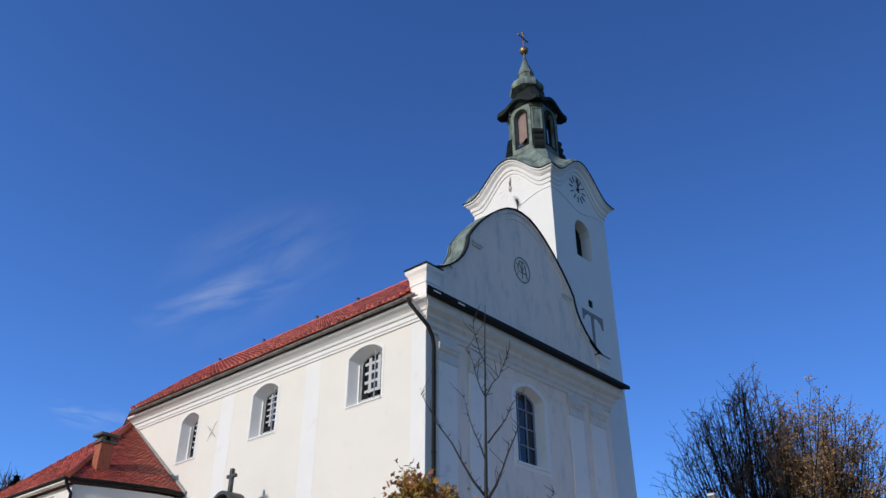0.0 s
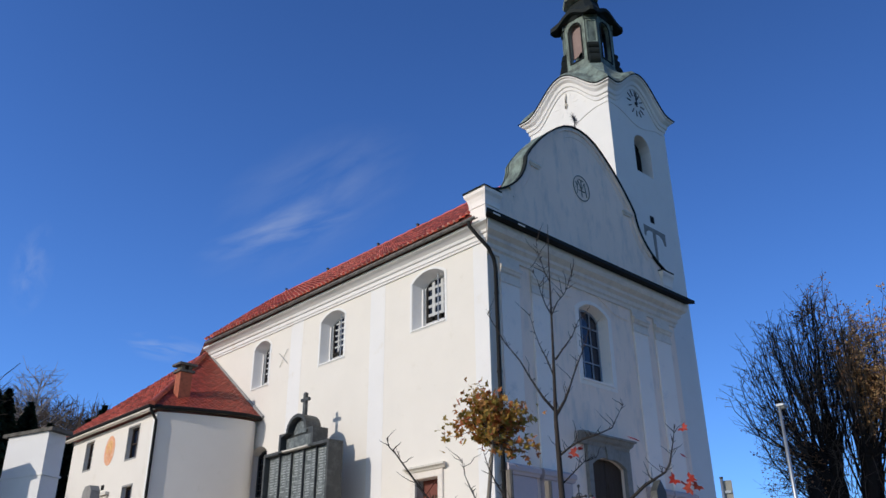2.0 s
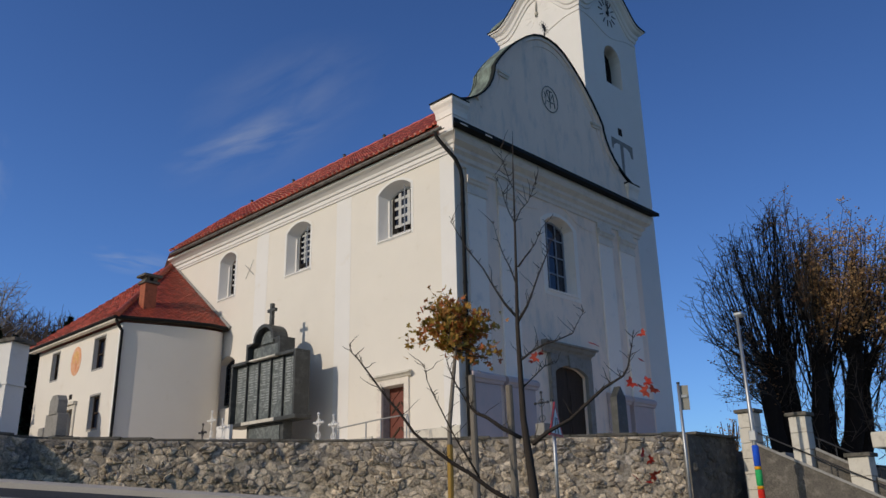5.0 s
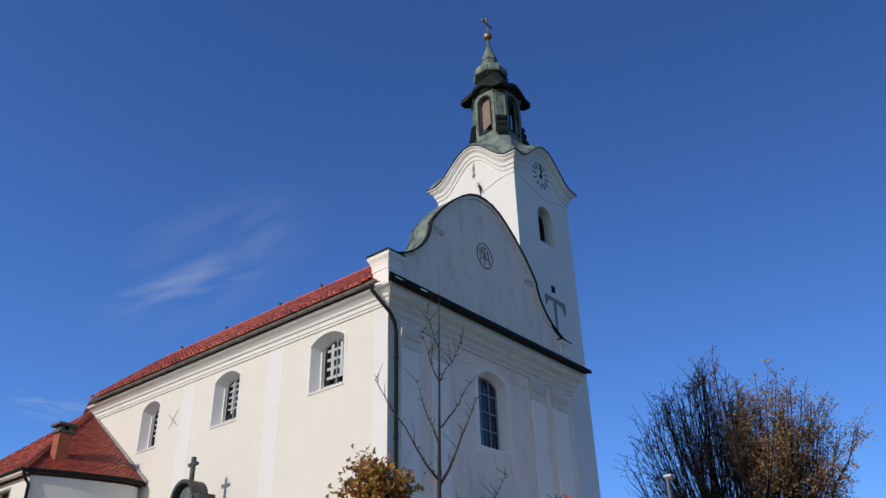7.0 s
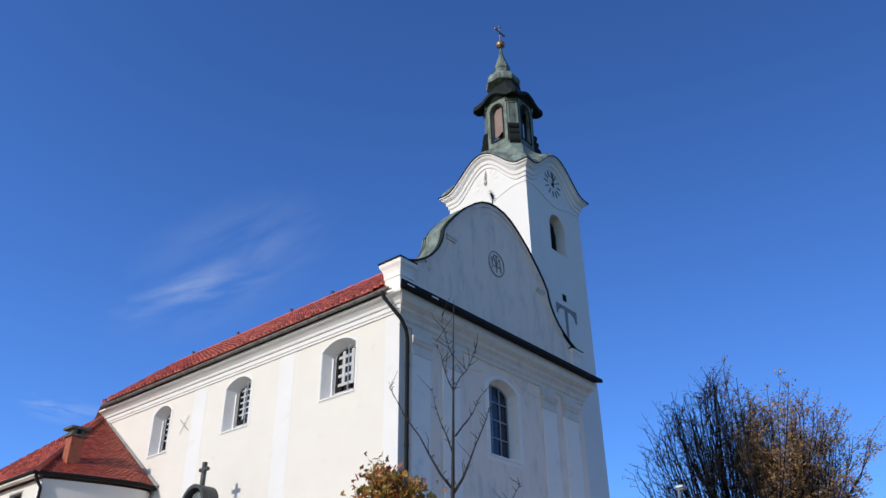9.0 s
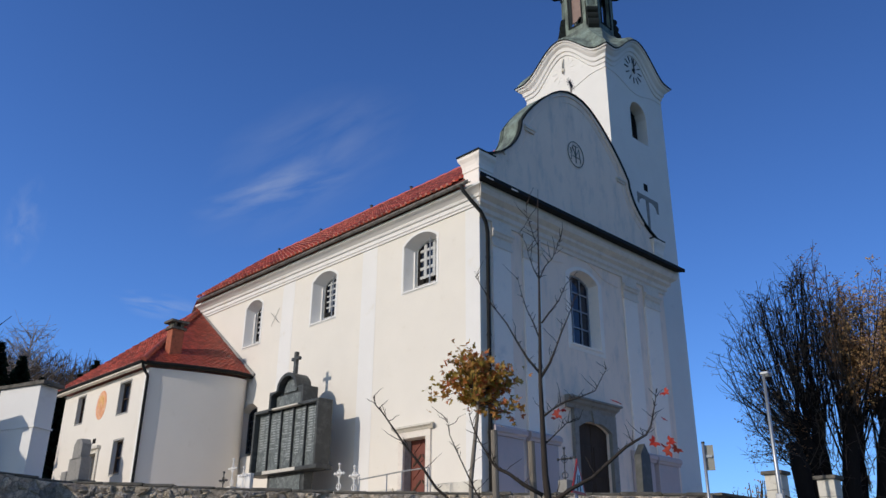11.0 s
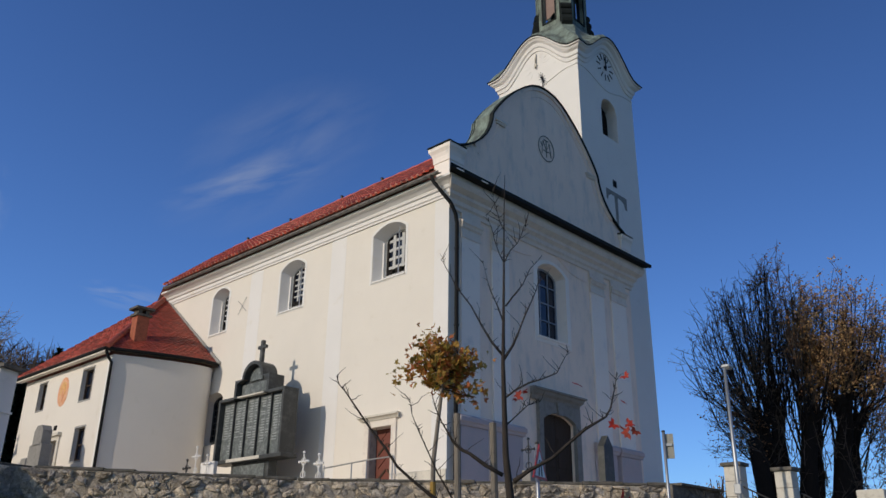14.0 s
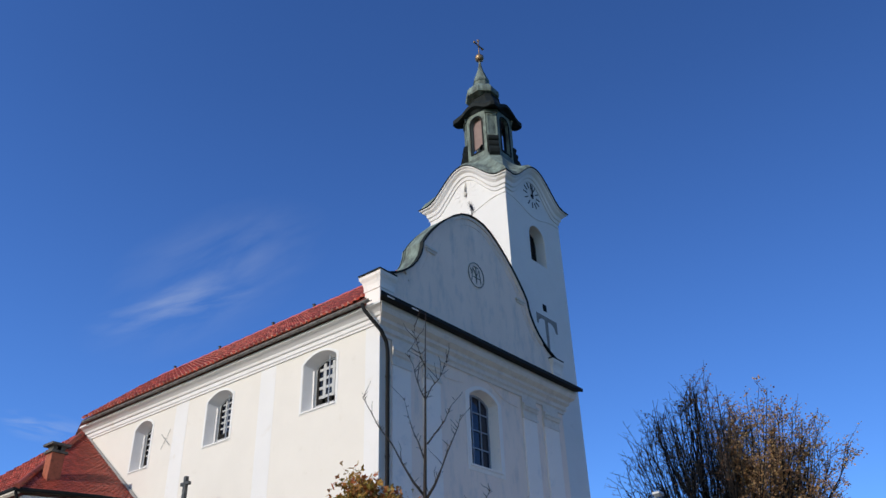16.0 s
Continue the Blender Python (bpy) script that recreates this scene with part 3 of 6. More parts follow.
for i, (y0, y1) in enumerate(NAVE_WIN):
    o = arch(y0 + 0.16, y1 - 0.16, 11.10, 12.52, 0.26)
    w = window("nave_window", NX, o, 0.52, "frame_white", (2, 0.07) if i == 0 else (2, 0.04), (4, 0.05) if i == 0 else (6, 0.03), "arched window with thick white lattice" if i == 0 else "arched window with fine white leaded lattice")
    part("jamb_rebate", boxes((0.36, 0.5, y1 - 0.19, y1 - 0.10, 11.02, 12.45)), "white", w)
    part("inner_casing", pierced(bmesh.new(), o, [(grow(o, (0.72, 0.8)), grow(o, (0.72, 0.8)))], lambda u, v, d: (0.47 + d, u, v), 0.03), "dark", w)
    part("security_bar", tube(bmesh.new(), [(0.22, (y0 + y1) / 2 - 0.28, 10.98), (0.22, (y0 + y1) / 2 - 0.28, 12.75)], 0.022, 6), "zinc", w)
    part("sill", boxes((-0.05, 0.1, y0 - 0.03, y1 + 0.03, 10.80, 10.855), bevel=0.008), "white", w)
w = window("nave_window", NX, arch(12.65, 13.65, 6.3, 7.9, 0.22), 0.35, "iron", (3, 0.012), (6, 0.012), "dark barred arched window beside the sacristy")
w = window("front_window", FY, front_win[1], 0.42, "frame_blue", (2, 0.022), (3, 0.022), "tall arched window with grey glazing bars")
part("sill", boxes((4.62, 6.56, -0.07, 0.1, 9.22, 9.295), bevel=0.01), "strip", w)
part("window_surround", pierced(bmesh.new(), arch(4.5, 6.68, 9.08, 11.9, 0.42), [(front_win[0], front_win[0])], lambda u, v, d: (u, -0.02 + d, v), 0.03), "strip", church, "pale band round the front window")
part("window_reveal", pierced(bmesh.new(), front_win[0], [tuple(grow(q, (0.985, 0.99)) for q in front_win)], lambda u, v, d: (u, 0.012 + d, v), 0.36), "strip", church, "pale splayed reveal of the front window")
hood = [(3.3, 12.45), (3.9, 12.47), (4.4, 12.55), (4.9, 12.8), (5.3, 12.98), (5.6, 13.02), (5.9, 12.98), (6.3, 12.8), (6.8, 12.55), (7.3, 12.47), (7.9, 12.45)]
part("hood_mould", ribbon([(x, z - 0.35) for x, z in hood], 0.0, 0.09, FY, -0.035, 0.01), "facade", church)

# front pilasters with bases and capitals
for x0, x1 in ((0.56, 1.46), (2.12, 3.02), (8.12, 9.05), (9.62, 10.68)):
    pil = part("pilaster", boxes((x0, x1, -0.07, 0.0, 5.9, 11.75), bevel=0.01), "strip", church, "pale plaster pilaster")
    part("capital", mould([(0.0, 11.75), (0.11, 11.75), (0.11, 11.84), (0.08, 11.86), (0.08, 12.08), (0.14, 12.12), (0.15, 12.2), (0.2, 12.24), (0.2, 12.34), (0.08, 12.36), (0.08, 12.62), (0.0, 12.62)], FY, x0, x1, 0.4, 0.4), "mould", pil)
for x0, x1 in ((0.4, 1.68), (2.05, 3.4), (7.85, 9.05), (9.35, 10.75)):
    pb = part("pilaster_base", boxes((x0, x1, -0.2, 0.0, 2.9, 5.56), bevel=0.02), "base_grey", church, "moulded pilaster base")
    part("base_moulding", mould([(0.0, 5.56), (0.24, 5.56), (0.26, 5.64), (0.31, 5.68), (0.31, 5.80), (0.22, 5.88), (0.0, 5.93)], FY, x0, x1, 0.35, 0.35), "base_grey", pb)

# portal
portal = part("portal", pierced(bmesh.new(), [(4.42, 3.3), (6.85, 3.3), (6.85, 6.95), (4.42, 6.95)], [(front_door[0], front_door[0])], lambda u, v, d: (u, -0.14 + d, v), 0.15), "stone", church, "grey stone portal with a moulded hood")
part("hood", mould([(0.0, 6.95), (0.16, 6.95), (0.2, 7.05), (0.3, 7.12), (0.34, 7.22), (0.42, 7.24), (0.42, 7.30), (0.0, 7.38)], FY, 4.12, 6.68, 0.6, 0.6), "stone", portal)
part("keystone", prism(bmesh.new(), [(5.46, 6.55), (5.78, 6.55), (5.86, 6.98), (5.38, 6.98)], FY, -0.2, -0.13), "stone", portal)
door = part("front_door", boxes((4.66, 5.6, 0.10, 0.16, 3.3, 6.58), (5.62, 6.55, 0.10, 0.16, 3.3, 6.58), bevel=0.01), "brown", church, "dark brown double door, closed")
for x0 in (4.9, 5.72):
    for z0, z1 in ((3.6, 4.6), (4.8, 5.8)):
        part("door_panel", boxes((x0, x0 + 0.6, 0.075, 0.105, z0, z1), bevel=0.012), "brown", door)

# side door
sd = part("door_frame", boxes((-0.07, 0.02, 2.15, 2.37, 3.3, 5.76), (-0.07, 0.02, 3.43, 3.66, 3.3, 5.76), (-0.07, 0.02, 2.15, 3.66, 5.76, 5.98), bevel=0.012), "mould", church, "pale stone door frame")
part("hood", mould([(0.0, 5.98), (0.1, 5.98), (0.14, 6.04), (0.22, 6.08), (0.22, 6.14), (0.0, 6.17)], NX, 2.06, 3.76, 0.5, 0.5), "pale_stone", sd)
door = part("side_door", boxes((0.3, 0.35, 2.37, 3.43, 3.3, 5.75), bevel=0.006), "red_door", church, "red-brown panelled wooden door")
for k in range(5):
    z = 3.7 + 0.4 * k
    part("door_board", prism(bmesh.new(), [(2.5, z), (2.86, z + 0.3), (2.86, z + 0.38), (2.5, z + 0.08)], NX, 0.275, 0.3), "brown" if k % 2 else "red_door", door)
    part("door_board", prism(bmesh.new(), [(3.3, z), (2.94, z + 0.3), (2.94, z + 0.38), (3.3, z + 0.08)], NX, 0.275, 0.3), "brown" if k % 2 else "red_door", door)
part("door_reveal", boxes((0.02, 0.3, 3.425, 3.432, 3.5, 5.74)), "concrete", door)

# iron wall tie
for a, b in (((12.1, 11.98), (11.45, 11.42)), ((11.5, 12.06), (12.02, 11.36))):
    part("wall_tie", tube(bmesh.new(), [(-0.05, *a), (-0.05, *b)], 0.011, 5), "concrete", church, "thin iron wall anchor")


# ---- bell tower ----
TX0, TX1, TY0, TY1, TW = 10.05, 14.87, 1.16, 5.98, 4.82
TCX, TCY = (TX0 + TX1) / 2, (TY0 + TY1) / 2
tower = thing("bell_tower", "white plastered bell tower with clock and green copper spire", "tower", at=(0, 0, 0))


def swell(t):
    d = abs(t - 0.5) / 0.40
    return 0.0 if d >= 1 else (0.5 + 0.5 * math.cos(math.pi * d)) ** 0.85


CZ = 24.62
top = [(i / 28, CZ - 0.1 + 1.48 * swell(i / 28)) for i in range(29)]
faces_put = {
    "front": lambda u, v, d: (TX0 + u, TY0 + d, v), "left": lambda u, v, d: (TX0 - 0.004 + d, TY1 - 0.004 - u * 0.9983, v),
    "back": lambda u, v, d: (TX1 - u, TY1 - d, v), "right": lambda u, v, d: (TX1 + 0.004 - d, TY0 + 0.004 + u * 0.9983, v)}
for k, put in faces_put.items():
    bell = arch(TW / 2 - 0.58, TW / 2 + 0.80, 20.95, 22.5, 0.62, 12)
    outer = [(0, 2.9), (TW, 2.9)] + [(t * TW, z) for t, z in top[::-1]]
    part("tower_wall", pierced(bmesh.new(), outer, [(bell, bell)] if k != "left" else [], put, 0.62), "white", tower, "white plastered tower wall")
    bm = bmesh.new()
    sec = [(0.0, -0.62), (0.05, -0.61), (0.07, -0.44), (0.13, -0.40), (0.16, -0.22), (0.28, -0.12), (0.33, -0.03), (0.40, -0.01), (0.40, 0.06), (0.0, 0.12)]
    rows = []
    for i in range(29):
        t = i / 28
        rows.append([put(-o + t * (TW + 2 * o), CZ + 0.26 + h + 1.48 * swell(t), -o) for o, h in sec])
    loft(bm, rows)
    part("tower_cornice", bm, "white" if k in ("front", "left") else "mould", tower, "white swelling cornice over the clock")
    part("cornice_edge", loft(bmesh.new(), [[put(-o + i / 28 * (TW + 2 * o), CZ + 0.26 + h + 1.48 * swell(i / 28), -o) for o, h in ((0.36, 0.062), (0.45, 0.062), (0.45, 0.10), (0.36, 0.13))] for i in range(29)]), "copper_dark", tower)
    if k != "left":
        w = part("bell_louvre", prism(bmesh.new(), bell, lambda u, v, d: put(u, v, 0.56 + d), 0, 0.03), "dark", tower, "dark opening of the belfry")
        for j in range(9):
            z = 21.2 + 0.2 * j
            part("slat", prism(bmesh.new(), [(TW / 2 - 0.6, z), (TW / 2 + 0.62, z), (TW / 2 + 0.62, z + 0.03), (TW / 2 - 0.6, z + 0.03)], lambda u, v, d: put(u, v - 0.8 * d, 0.5 + d), 0, 0.05), "dark", w)
    # string course with a dip under the clock
    line = [(i / 20 * TW, 24.0 - 0.42 * swell(i / 20) ** 1.2) for i in range(21)]
    part("string_course", ribbon(line, 0, 0.05, put, -0.03, 0.01), "white", tower)
    if k in ("front", "left"):
        clock = part("clock", prism(bmesh.new(), [(TW / 2 + 0.08 * math.cos(2 * math.pi * i / 10), 24.95 + 0.08 * math.sin(2 * math.pi * i / 10)) for i in range(10)], put, -0.1, -0.005), "iron" if k == "front" else "pale_stone", tower, "clock of twelve bare marks and two hands" if k == "front" else "sunlit clock of pale gilded marks")
        for j in range(12):
            a = math.radians(30 * j)
            r0, r1 = 0.42, 0.74
            c, s_ = math.sin(a), math.cos(a)
            bm = prism(bmesh.new(), [(TW / 2 + c * r0 - s_ * 0.024, 24.95 + s_ * r0 + c * 0.024), (TW / 2 + c * r1 - s_ * 0.024, 24.95 + s_ * r1 + c * 0.024), (TW / 2 + c * r1 + s_ * 0.024, 24.95 + s_ * r1 - c * 0.024), (TW / 2 + c * r0 + s_ * 0.024, 24.95 + s_ * r0 - c * 0.024)], put, -0.03 if k == "front" else -0.012, -0.002)
            part("hour_mark", bm, "iron" if k == "front" else "white", clock)
        for a, L, wd in ((0.06, 0.66, 0.04), (0.0, 0.45, 0.05)):
            c, s_ = math.sin(a), math.cos(a)
            part("clock_hand", prism(bmesh.new(), [(TW / 2 - c * 0.2 - wd, 24.95 - 0.2), (TW / 2 - c * 0.2 + wd, 24.95 - 0.2), (TW / 2 + c * L + wd * 0.5, 24.95 + L), (TW / 2 + c * L - wd * 0.5, 24.95 + L)], put, -0.09, -0.06), "iron" if k == "front" else "pale_stone", clock)
put = faces_put["front"]
part("wall_window", prism(bmesh.new(), [(2.4, 18.36), (2.72, 18.36), (2.72, 18.72), (2.4, 18.72)], put, -0.012, 0.0), "dark", tower, "tiny dark vent")
part("wall_stain", prism(bmesh.new(), [(1.76, 18.08), (1.76, 17.55), (1.86, 17.5), (1.95, 17.75), (2.2, 17.88), (2.45, 17.86), (2.5, 16.3), (2.68, 16.3), (2.72, 17.86), (3.0, 17.85), (3.25, 17.72), (3.36, 17.45), (3.52, 17.45), (3.52, 18.08)], put, -0.01, 0.0), "stone", tower, "bare grey patch shaped like a letter T")
part("tower_floor", boxes((TX0 + 0.5, TX1 - 0.5, TY0 + 0.5, TY1 - 0.5, 20.6, 20.7)), "dark", tower)


# spire
def ring4(half, z, bump, chamfer, n=16):
    """A square ring with cut corners whose sides swell upward in the middle."""
    pts = []
    for k in range(4):
        c, s_ = math.cos(k * math.pi / 2), math.sin(k * math.pi / 2)
        for i in range(n + 1):
            t = i / n
            u, d = (-half + chamfer) + t * 2 * (half - chamfer), half
            pts.append((TCX + u * c + d * s_, TCY + u * s_ - d * c, z + bump * swell(t)))
    return pts


H0 = TW / 2 + 0.40
bm = loft(bmesh.new(), [ring4(H0, CZ + 0.36, 1.48, 0.01), ring4(2.62, CZ + 0.75, 1.36, 0.02), ring4(2.25, 25.85, 1.0, 0.08), ring4(1.88, 26.55, 0.5, 0.25), ring4(1.62, 27.1, 0.2, 0.4), ring4(1.42, 27.45, 0.0, 0.45), ring4(1.36, 27.6, 0, 0.45), ring4(1.24, 27.7, 0, 0.45), ring4(1.2, 27.75, 0, 0.45)])
part("spire_skirt", bm, "copper_sunlit", tower, "streaked green copper skirt of the spire")
LH, LC = 1.12, 0.46
lan = part("lantern", loft(bmesh.new(), [ring4(1.2, 27.75, 0, 0.46), ring4(1.2, 27.95, 0, 0.46)]), "copper", tower, "open copper lantern with arched openings")
for k in range(4):
    c, s_ = math.cos(k * math.pi / 2), math.sin(k * math.pi / 2)
    put = lambda u, v, d: (TCX + u * c + (LH - d) * s_, TCY + u * s_ - (LH - d) * c, v)
    hw = LH - LC
    op = arch(-0.38, 0.38, 28.35, 30.35, 0.42)
    part("lantern_face", pierced(bmesh.new(), [(-hw, 27.95), (hw, 27.95), (hw, 31.1), (-hw, 31.1)], [(op, op)], put, 0.2), "copper_sunlit", lan)
    if k == 3:
        part("shutter_board", prism(bmesh.new(), [(-0.5, 28.75), (-0.1, 28.8), (0.12, 29.0), (0.5, 28.6), (0.5, 30.9), (-0.5, 30.9)], put, 0.24, 0.28), "ceiling_wood", lan, "weathered pinkish board inside the opening")
    rim = arch(-0.45, 0.45, 28.28, 30.36, 0.47)
    part("opening_rim", pierced(bmesh.new(), rim, [(op, op)], lambda u, v, d: put(u, v, d - 0.04), 0.05), "copper_dark", lan)
    a = k * math.pi / 2 - math.pi / 4
    dg, tn = Vector((math.cos(a), math.sin(a), 0)), Vector((-math.sin(a), math.cos(a), 0))
    R = (2 * LH - LC) / math.sqrt(2)
    put = lambda u, v, d: tuple(Vector((TCX, TCY, v)) + dg * (R - d) + tn * u)
    part("corner_pier", prism(bmesh.new(), [(-0.33, 27.95), (0.33, 27.95), (0.33, 31.1), (-0.33, 31.1)], put, 0.0, 0.3), "copper_dark", lan)
    pan = [(-0.2, 29.28), (0.2, 29.28), (0.2, 30.6), (-0.2, 30.6)]
    rimp = [(-0.29, 29.18), (0.29, 29.18), (0.29, 30.7), (-0.29, 30.7)]
    part("pier_panel", prism(bmesh.new(), pan, put, -0.02, 0.0), "copper", lan)
    part("panel_frame", pierced(bmesh.new(), rimp, [(pan, pan)], lambda u, v, d: put(u, v, d - 0.06), 0.06), "copper_sunlit", lan)
    part("pier_capital", prism(bmesh.new(), [(-0.36, 30.72), (0.36, 30.72), (0.4, 30.98), (-0.4, 30.98)], put, -0.1, 0.0), "copper", lan)
    for z, r in ((28.95, 0.2), (28.5, 0.26), (28.0, 0.36)):
        prof = [(0.04 - R + R + r * math.cos(2 * math.pi * i / 14), z + r * math.sin(2 * math.pi * i / 14)) for i in range(14)]
        bm = bmesh.new()
        prism(bm, [(q_[0], q_[1]) for q_ in prof], lambda u, v, d: tuple(Vector((TCX, TCY, v)) + dg * (R + u) + tn * d), -0.27, 0.27)
        part("scroll", bm, "copper_dark", lan)
part("lantern_ceiling", boxes((TCX - 0.9, TCX + 0.9, TCY - 0.9, TCY + 0.9, 30.92, 30.98)), "ceiling_wood", lan, "pinkish boarded ceiling inside the lantern")
part("lantern_roof", loft(bmesh.new(), [ring4(1.14, 31.05, 0.0, 0.4), ring4(1.24, 30.94, 0.30, 0.26), ring4(1.46, 30.82, 0.52, 0.14), ring4(1.46, 31.06, 0.48, 0.14), ring4(1.16, 31.5, 0.24, 0.3), ring4(0.95, 31.95, 0.05, 0.3), ring4(0.78, 32.3, 0.0, 0.28), ring4(0.7, 32.42, 0, 0.26), ring4(0.66, 32.75, 0, 0.25)]), "copper_dark", tower, "flared dark copper lantern roof")
SPX, SPY = TCX - 0.14, TCY + 0.13        # the top leans a little
part("spire_bulb", lathe(bmesh.new(), [(0.62, 32.6), (0.98, 32.72), (1.02, 32.84), (0.98, 33.1), (0.80, 33.38), (0.56, 33.58), (0.46, 33.62), (0.45, 33.95), (0.50, 34.0), (0.46, 34.2), (0.33, 34.55), (0.18, 35.0), (0.10, 35.4), (0.05, 35.8)], SPX, SPY, 8, math.pi / 8), "copper_sunlit", tower, "small bulbous copper spire")
cross = part("spire_cross", tube(bmesh.new(), [(SPX, SPY, 35.7), (SPX, SPY, 37.45)], 0.035, 8), "gold", tower, "tarnished gilded ball and cross")
bm = bmesh.new()
bmesh.ops.create_uvsphere(bm, u_segments=20, v_segments=12, radius=0.27, matrix=pose(SPX, SPY, 36.03))
part("ball", bm, "gold", cross, smooth=True)
part("crossbar", tube(bmesh.new(), [(SPX - 0.4, SPY, 37.06), (SPX + 0.4, SPY, 37.06)], 0.05, 8), "gold", cross)
for dx, dz in ((-0.4, 37.06), (0.4, 37.06), (0, 37.46)):
    bm = bmesh.new()
    bmesh.ops.create_icosphere(bm, subdivisions=2, radius=0.085, matrix=pose(SPX + dx, SPY, dz))
    part("trefoil_end", bm, "gold", cross, smooth=True)


# ---- sacristy ----
sac = thing("sacristy", "low cream plastered sacristy with a red hipped tile roof", "building", at=(0, 0, 0))
SX = lambda u, v, d: (-4.1 + d, u, v)
wins = [(15.62, 16.62, 7.70, 8.98), (20.2, 20.98, 7.80, 9.0), (15.55, 16.45, 5.30, 6.60)]
sdoor = (17.95, 18.8, 3.9, 6.28)
rect = lambda a: [(a[0], a[2]), (a[1], a[2]), (a[1], a[3]), (a[0], a[3])]
part("front_wall", pierced(bmesh.new(), [(14.12, 3.2), (22.25, 3.2), (22.25, 9.25), (14.12, 9.25)], [(rect(a), rect(a)) for a in wins + [sdoor]], SX, 0.4), "cream", sac)
curve = [(-4.1, 14.11), (-3.0, 13.70), (-2.0, 13.40), (-1.2, 13.22), (-0.7, 13.18), (-0.4, 13.22), (-0.15, 13.36), (0.0, 13.6)]
bm = bmesh.new()
inner = [(x + 0.05, y + 0.4) for x, y in curve]
prism(bm, curve + inner[::-1], lambda u, v, d: (u, v, d), 3.2, 9.25)
ob = part("side_wall", bm, "cream", sac, "curved plastered side wall", smooth=True)
ob.data.set_sharp_from_angle(angle=radians(40))
part("back_wall", boxes((-4.1, 0, 22.25, 22.6, 3.2, 9.25)), "cream", sac)
for a in wins:
    w = part("window", boxes((-3.86, -3.84, a[0], a[1], a[2], a[3])), "glass", sac, "small brown-framed window")
    f = grow(rect(a), (0.86, 0.88))
    part("window_frame", pierced(bmesh.new(), rect(a), [(f, f)], lambda u, v, d: (-3.94 + d, u, v), 0.07), "brown", w)
    cy, cz = (a[0] + a[1]) / 2, (a[2] + a[3]) / 2
    part("glazing_bar", boxes((-3.92, -3.87, cy - 0.025, cy + 0.025, a[2], a[3])), "brown", w)
    part("glazing_bar", boxes((-3.92, -3.87, a[0], a[1], cz - 0.025, cz + 0.025)), "brown", w)
    part("reveal_frame", pierced(bmesh.new(), grow(rect(a), (1.12, 1.1)), [(rect(a), rect(a))], lambda u, v, d: (-4.11 + d, u, v), 0.02), "concrete", w)
d_ = part("door", boxes((-3.85, -3.8, sdoor[0], sdoor[1], sdoor[2], sdoor[3])), "dark", sac, "dark open doorway")
part("door_frame", boxes((-4.17, -4.05, 17.75, 17.95, 3.6, 6.3), (-4.17, -4.05, 18.8, 19.0, 3.6, 6.3), (-4.17, -4.05, 17.75, 19.0, 6.28, 6.45), (-4.27, -4.05, 17.68, 19.1, 6.45, 6.58), bevel=0.012), "pale_stone", d_)
part("vent", boxes((-4.115, -4.09, 18.3, 18.6, 6.72, 6.92)), "dark", sac)
sun_paint = mat("faded_orange_paint", (0.76, 0.36, 0.20), 0.9, 0.2, 3, 30, 0.05, dirt_shade=(0.78, 0.56, 0.40), dirt_shade_at=0.56)
M["sun_paint"] = sun_paint
M["sun_yellow"] = mat("faded_yellow_paint", (0.78, 0.47, 0.2), 0.9, 0.2, 4, 30, 0.05, dirt_shade=(0.6, 0.28, 0.12), dirt_shade_at=0.55)
o = part("painted_medallion", prism(bmesh.new(), [(18.33 + 0.50 * math.cos(2 * math.pi * k / 24), 8.32 + 0.62 * math.sin(2 * math.pi * k / 24)) for k in range(24)], SX, -0.012, 0.0), "sun_paint", sac, "faded orange round painted medallion")
part("inner_disc", prism(bmesh.new(), [(18.33 + 0.27 * math.cos(2 * math.pi * k / 24), 8.44 + 0.32 * math.sin(2 * math.pi * k / 24)) for k in range(24)], SX, -0.02, -0.012), "sun_yellow", o)
part("pointed_figure", prism(bmesh.new(), [(18.3, 7.85), (18.5, 8.1), (18.36, 8.5), (18.2, 8.3)], SX, -0.026, -0.02), "sun_paint", o)
part("corner_band", boxes((-4.13, -4.1, 14.13, 14.4, 3.2, 9.2)), "white", sac)
# eaves, roof, gutter
bm = bmesh.new()
ez = 9.42
eav = [(-4.45, 22.95), (-4.45, 14.1), (-3.1, 13.60), (-1.9, 13.24), (-0.85, 13.02), (0.0, 13.15)]
ap = bm.verts.new((0.0, 18.6, 13.5))
lo = [bm.verts.new((x, y, ez)) for x, y in eav]
far = bm.verts.new((0.0, 22.95, ez))
for i in range(len(lo) - 1):
    bm.faces.new((lo[i], lo[i + 1], ap))
bm.faces.new((far, lo[0], ap))
bm.faces.new([far] + lo)
sac_roof = part("roof", bm, "tile_old", sac, "red clay tile hipped roof")
edge = [(x, y) for x, y in eav]
part("eaves_board", ribbon(edge[:2], -0.02, 0.2, lambda u, v, d: (u, v, d), 9.29, 9.4), "mould", sac)
part("eaves_board", ribbon(edge[1:], -0.02, 0.15, lambda u, v, d: (u, v, d), 9.33, 9.4), "brown", sac)
part("gutter", tube(bmesh.new(), [(x - 0.03, y - 0.03, 9.42) for x, y in eav], 0.07, 8), "metal", sac, "dark eaves gutter")
part("downpipe", tube(bmesh.new(), [(-4.42, 14.12, 9.35), (-4.3, 14.1, 9.1), (-4.16, 14.06, 8.9), (-4.16, 14.06, 3.4)], 0.06, 8), "metal", sac, "dark downpipe at the rounded corner")
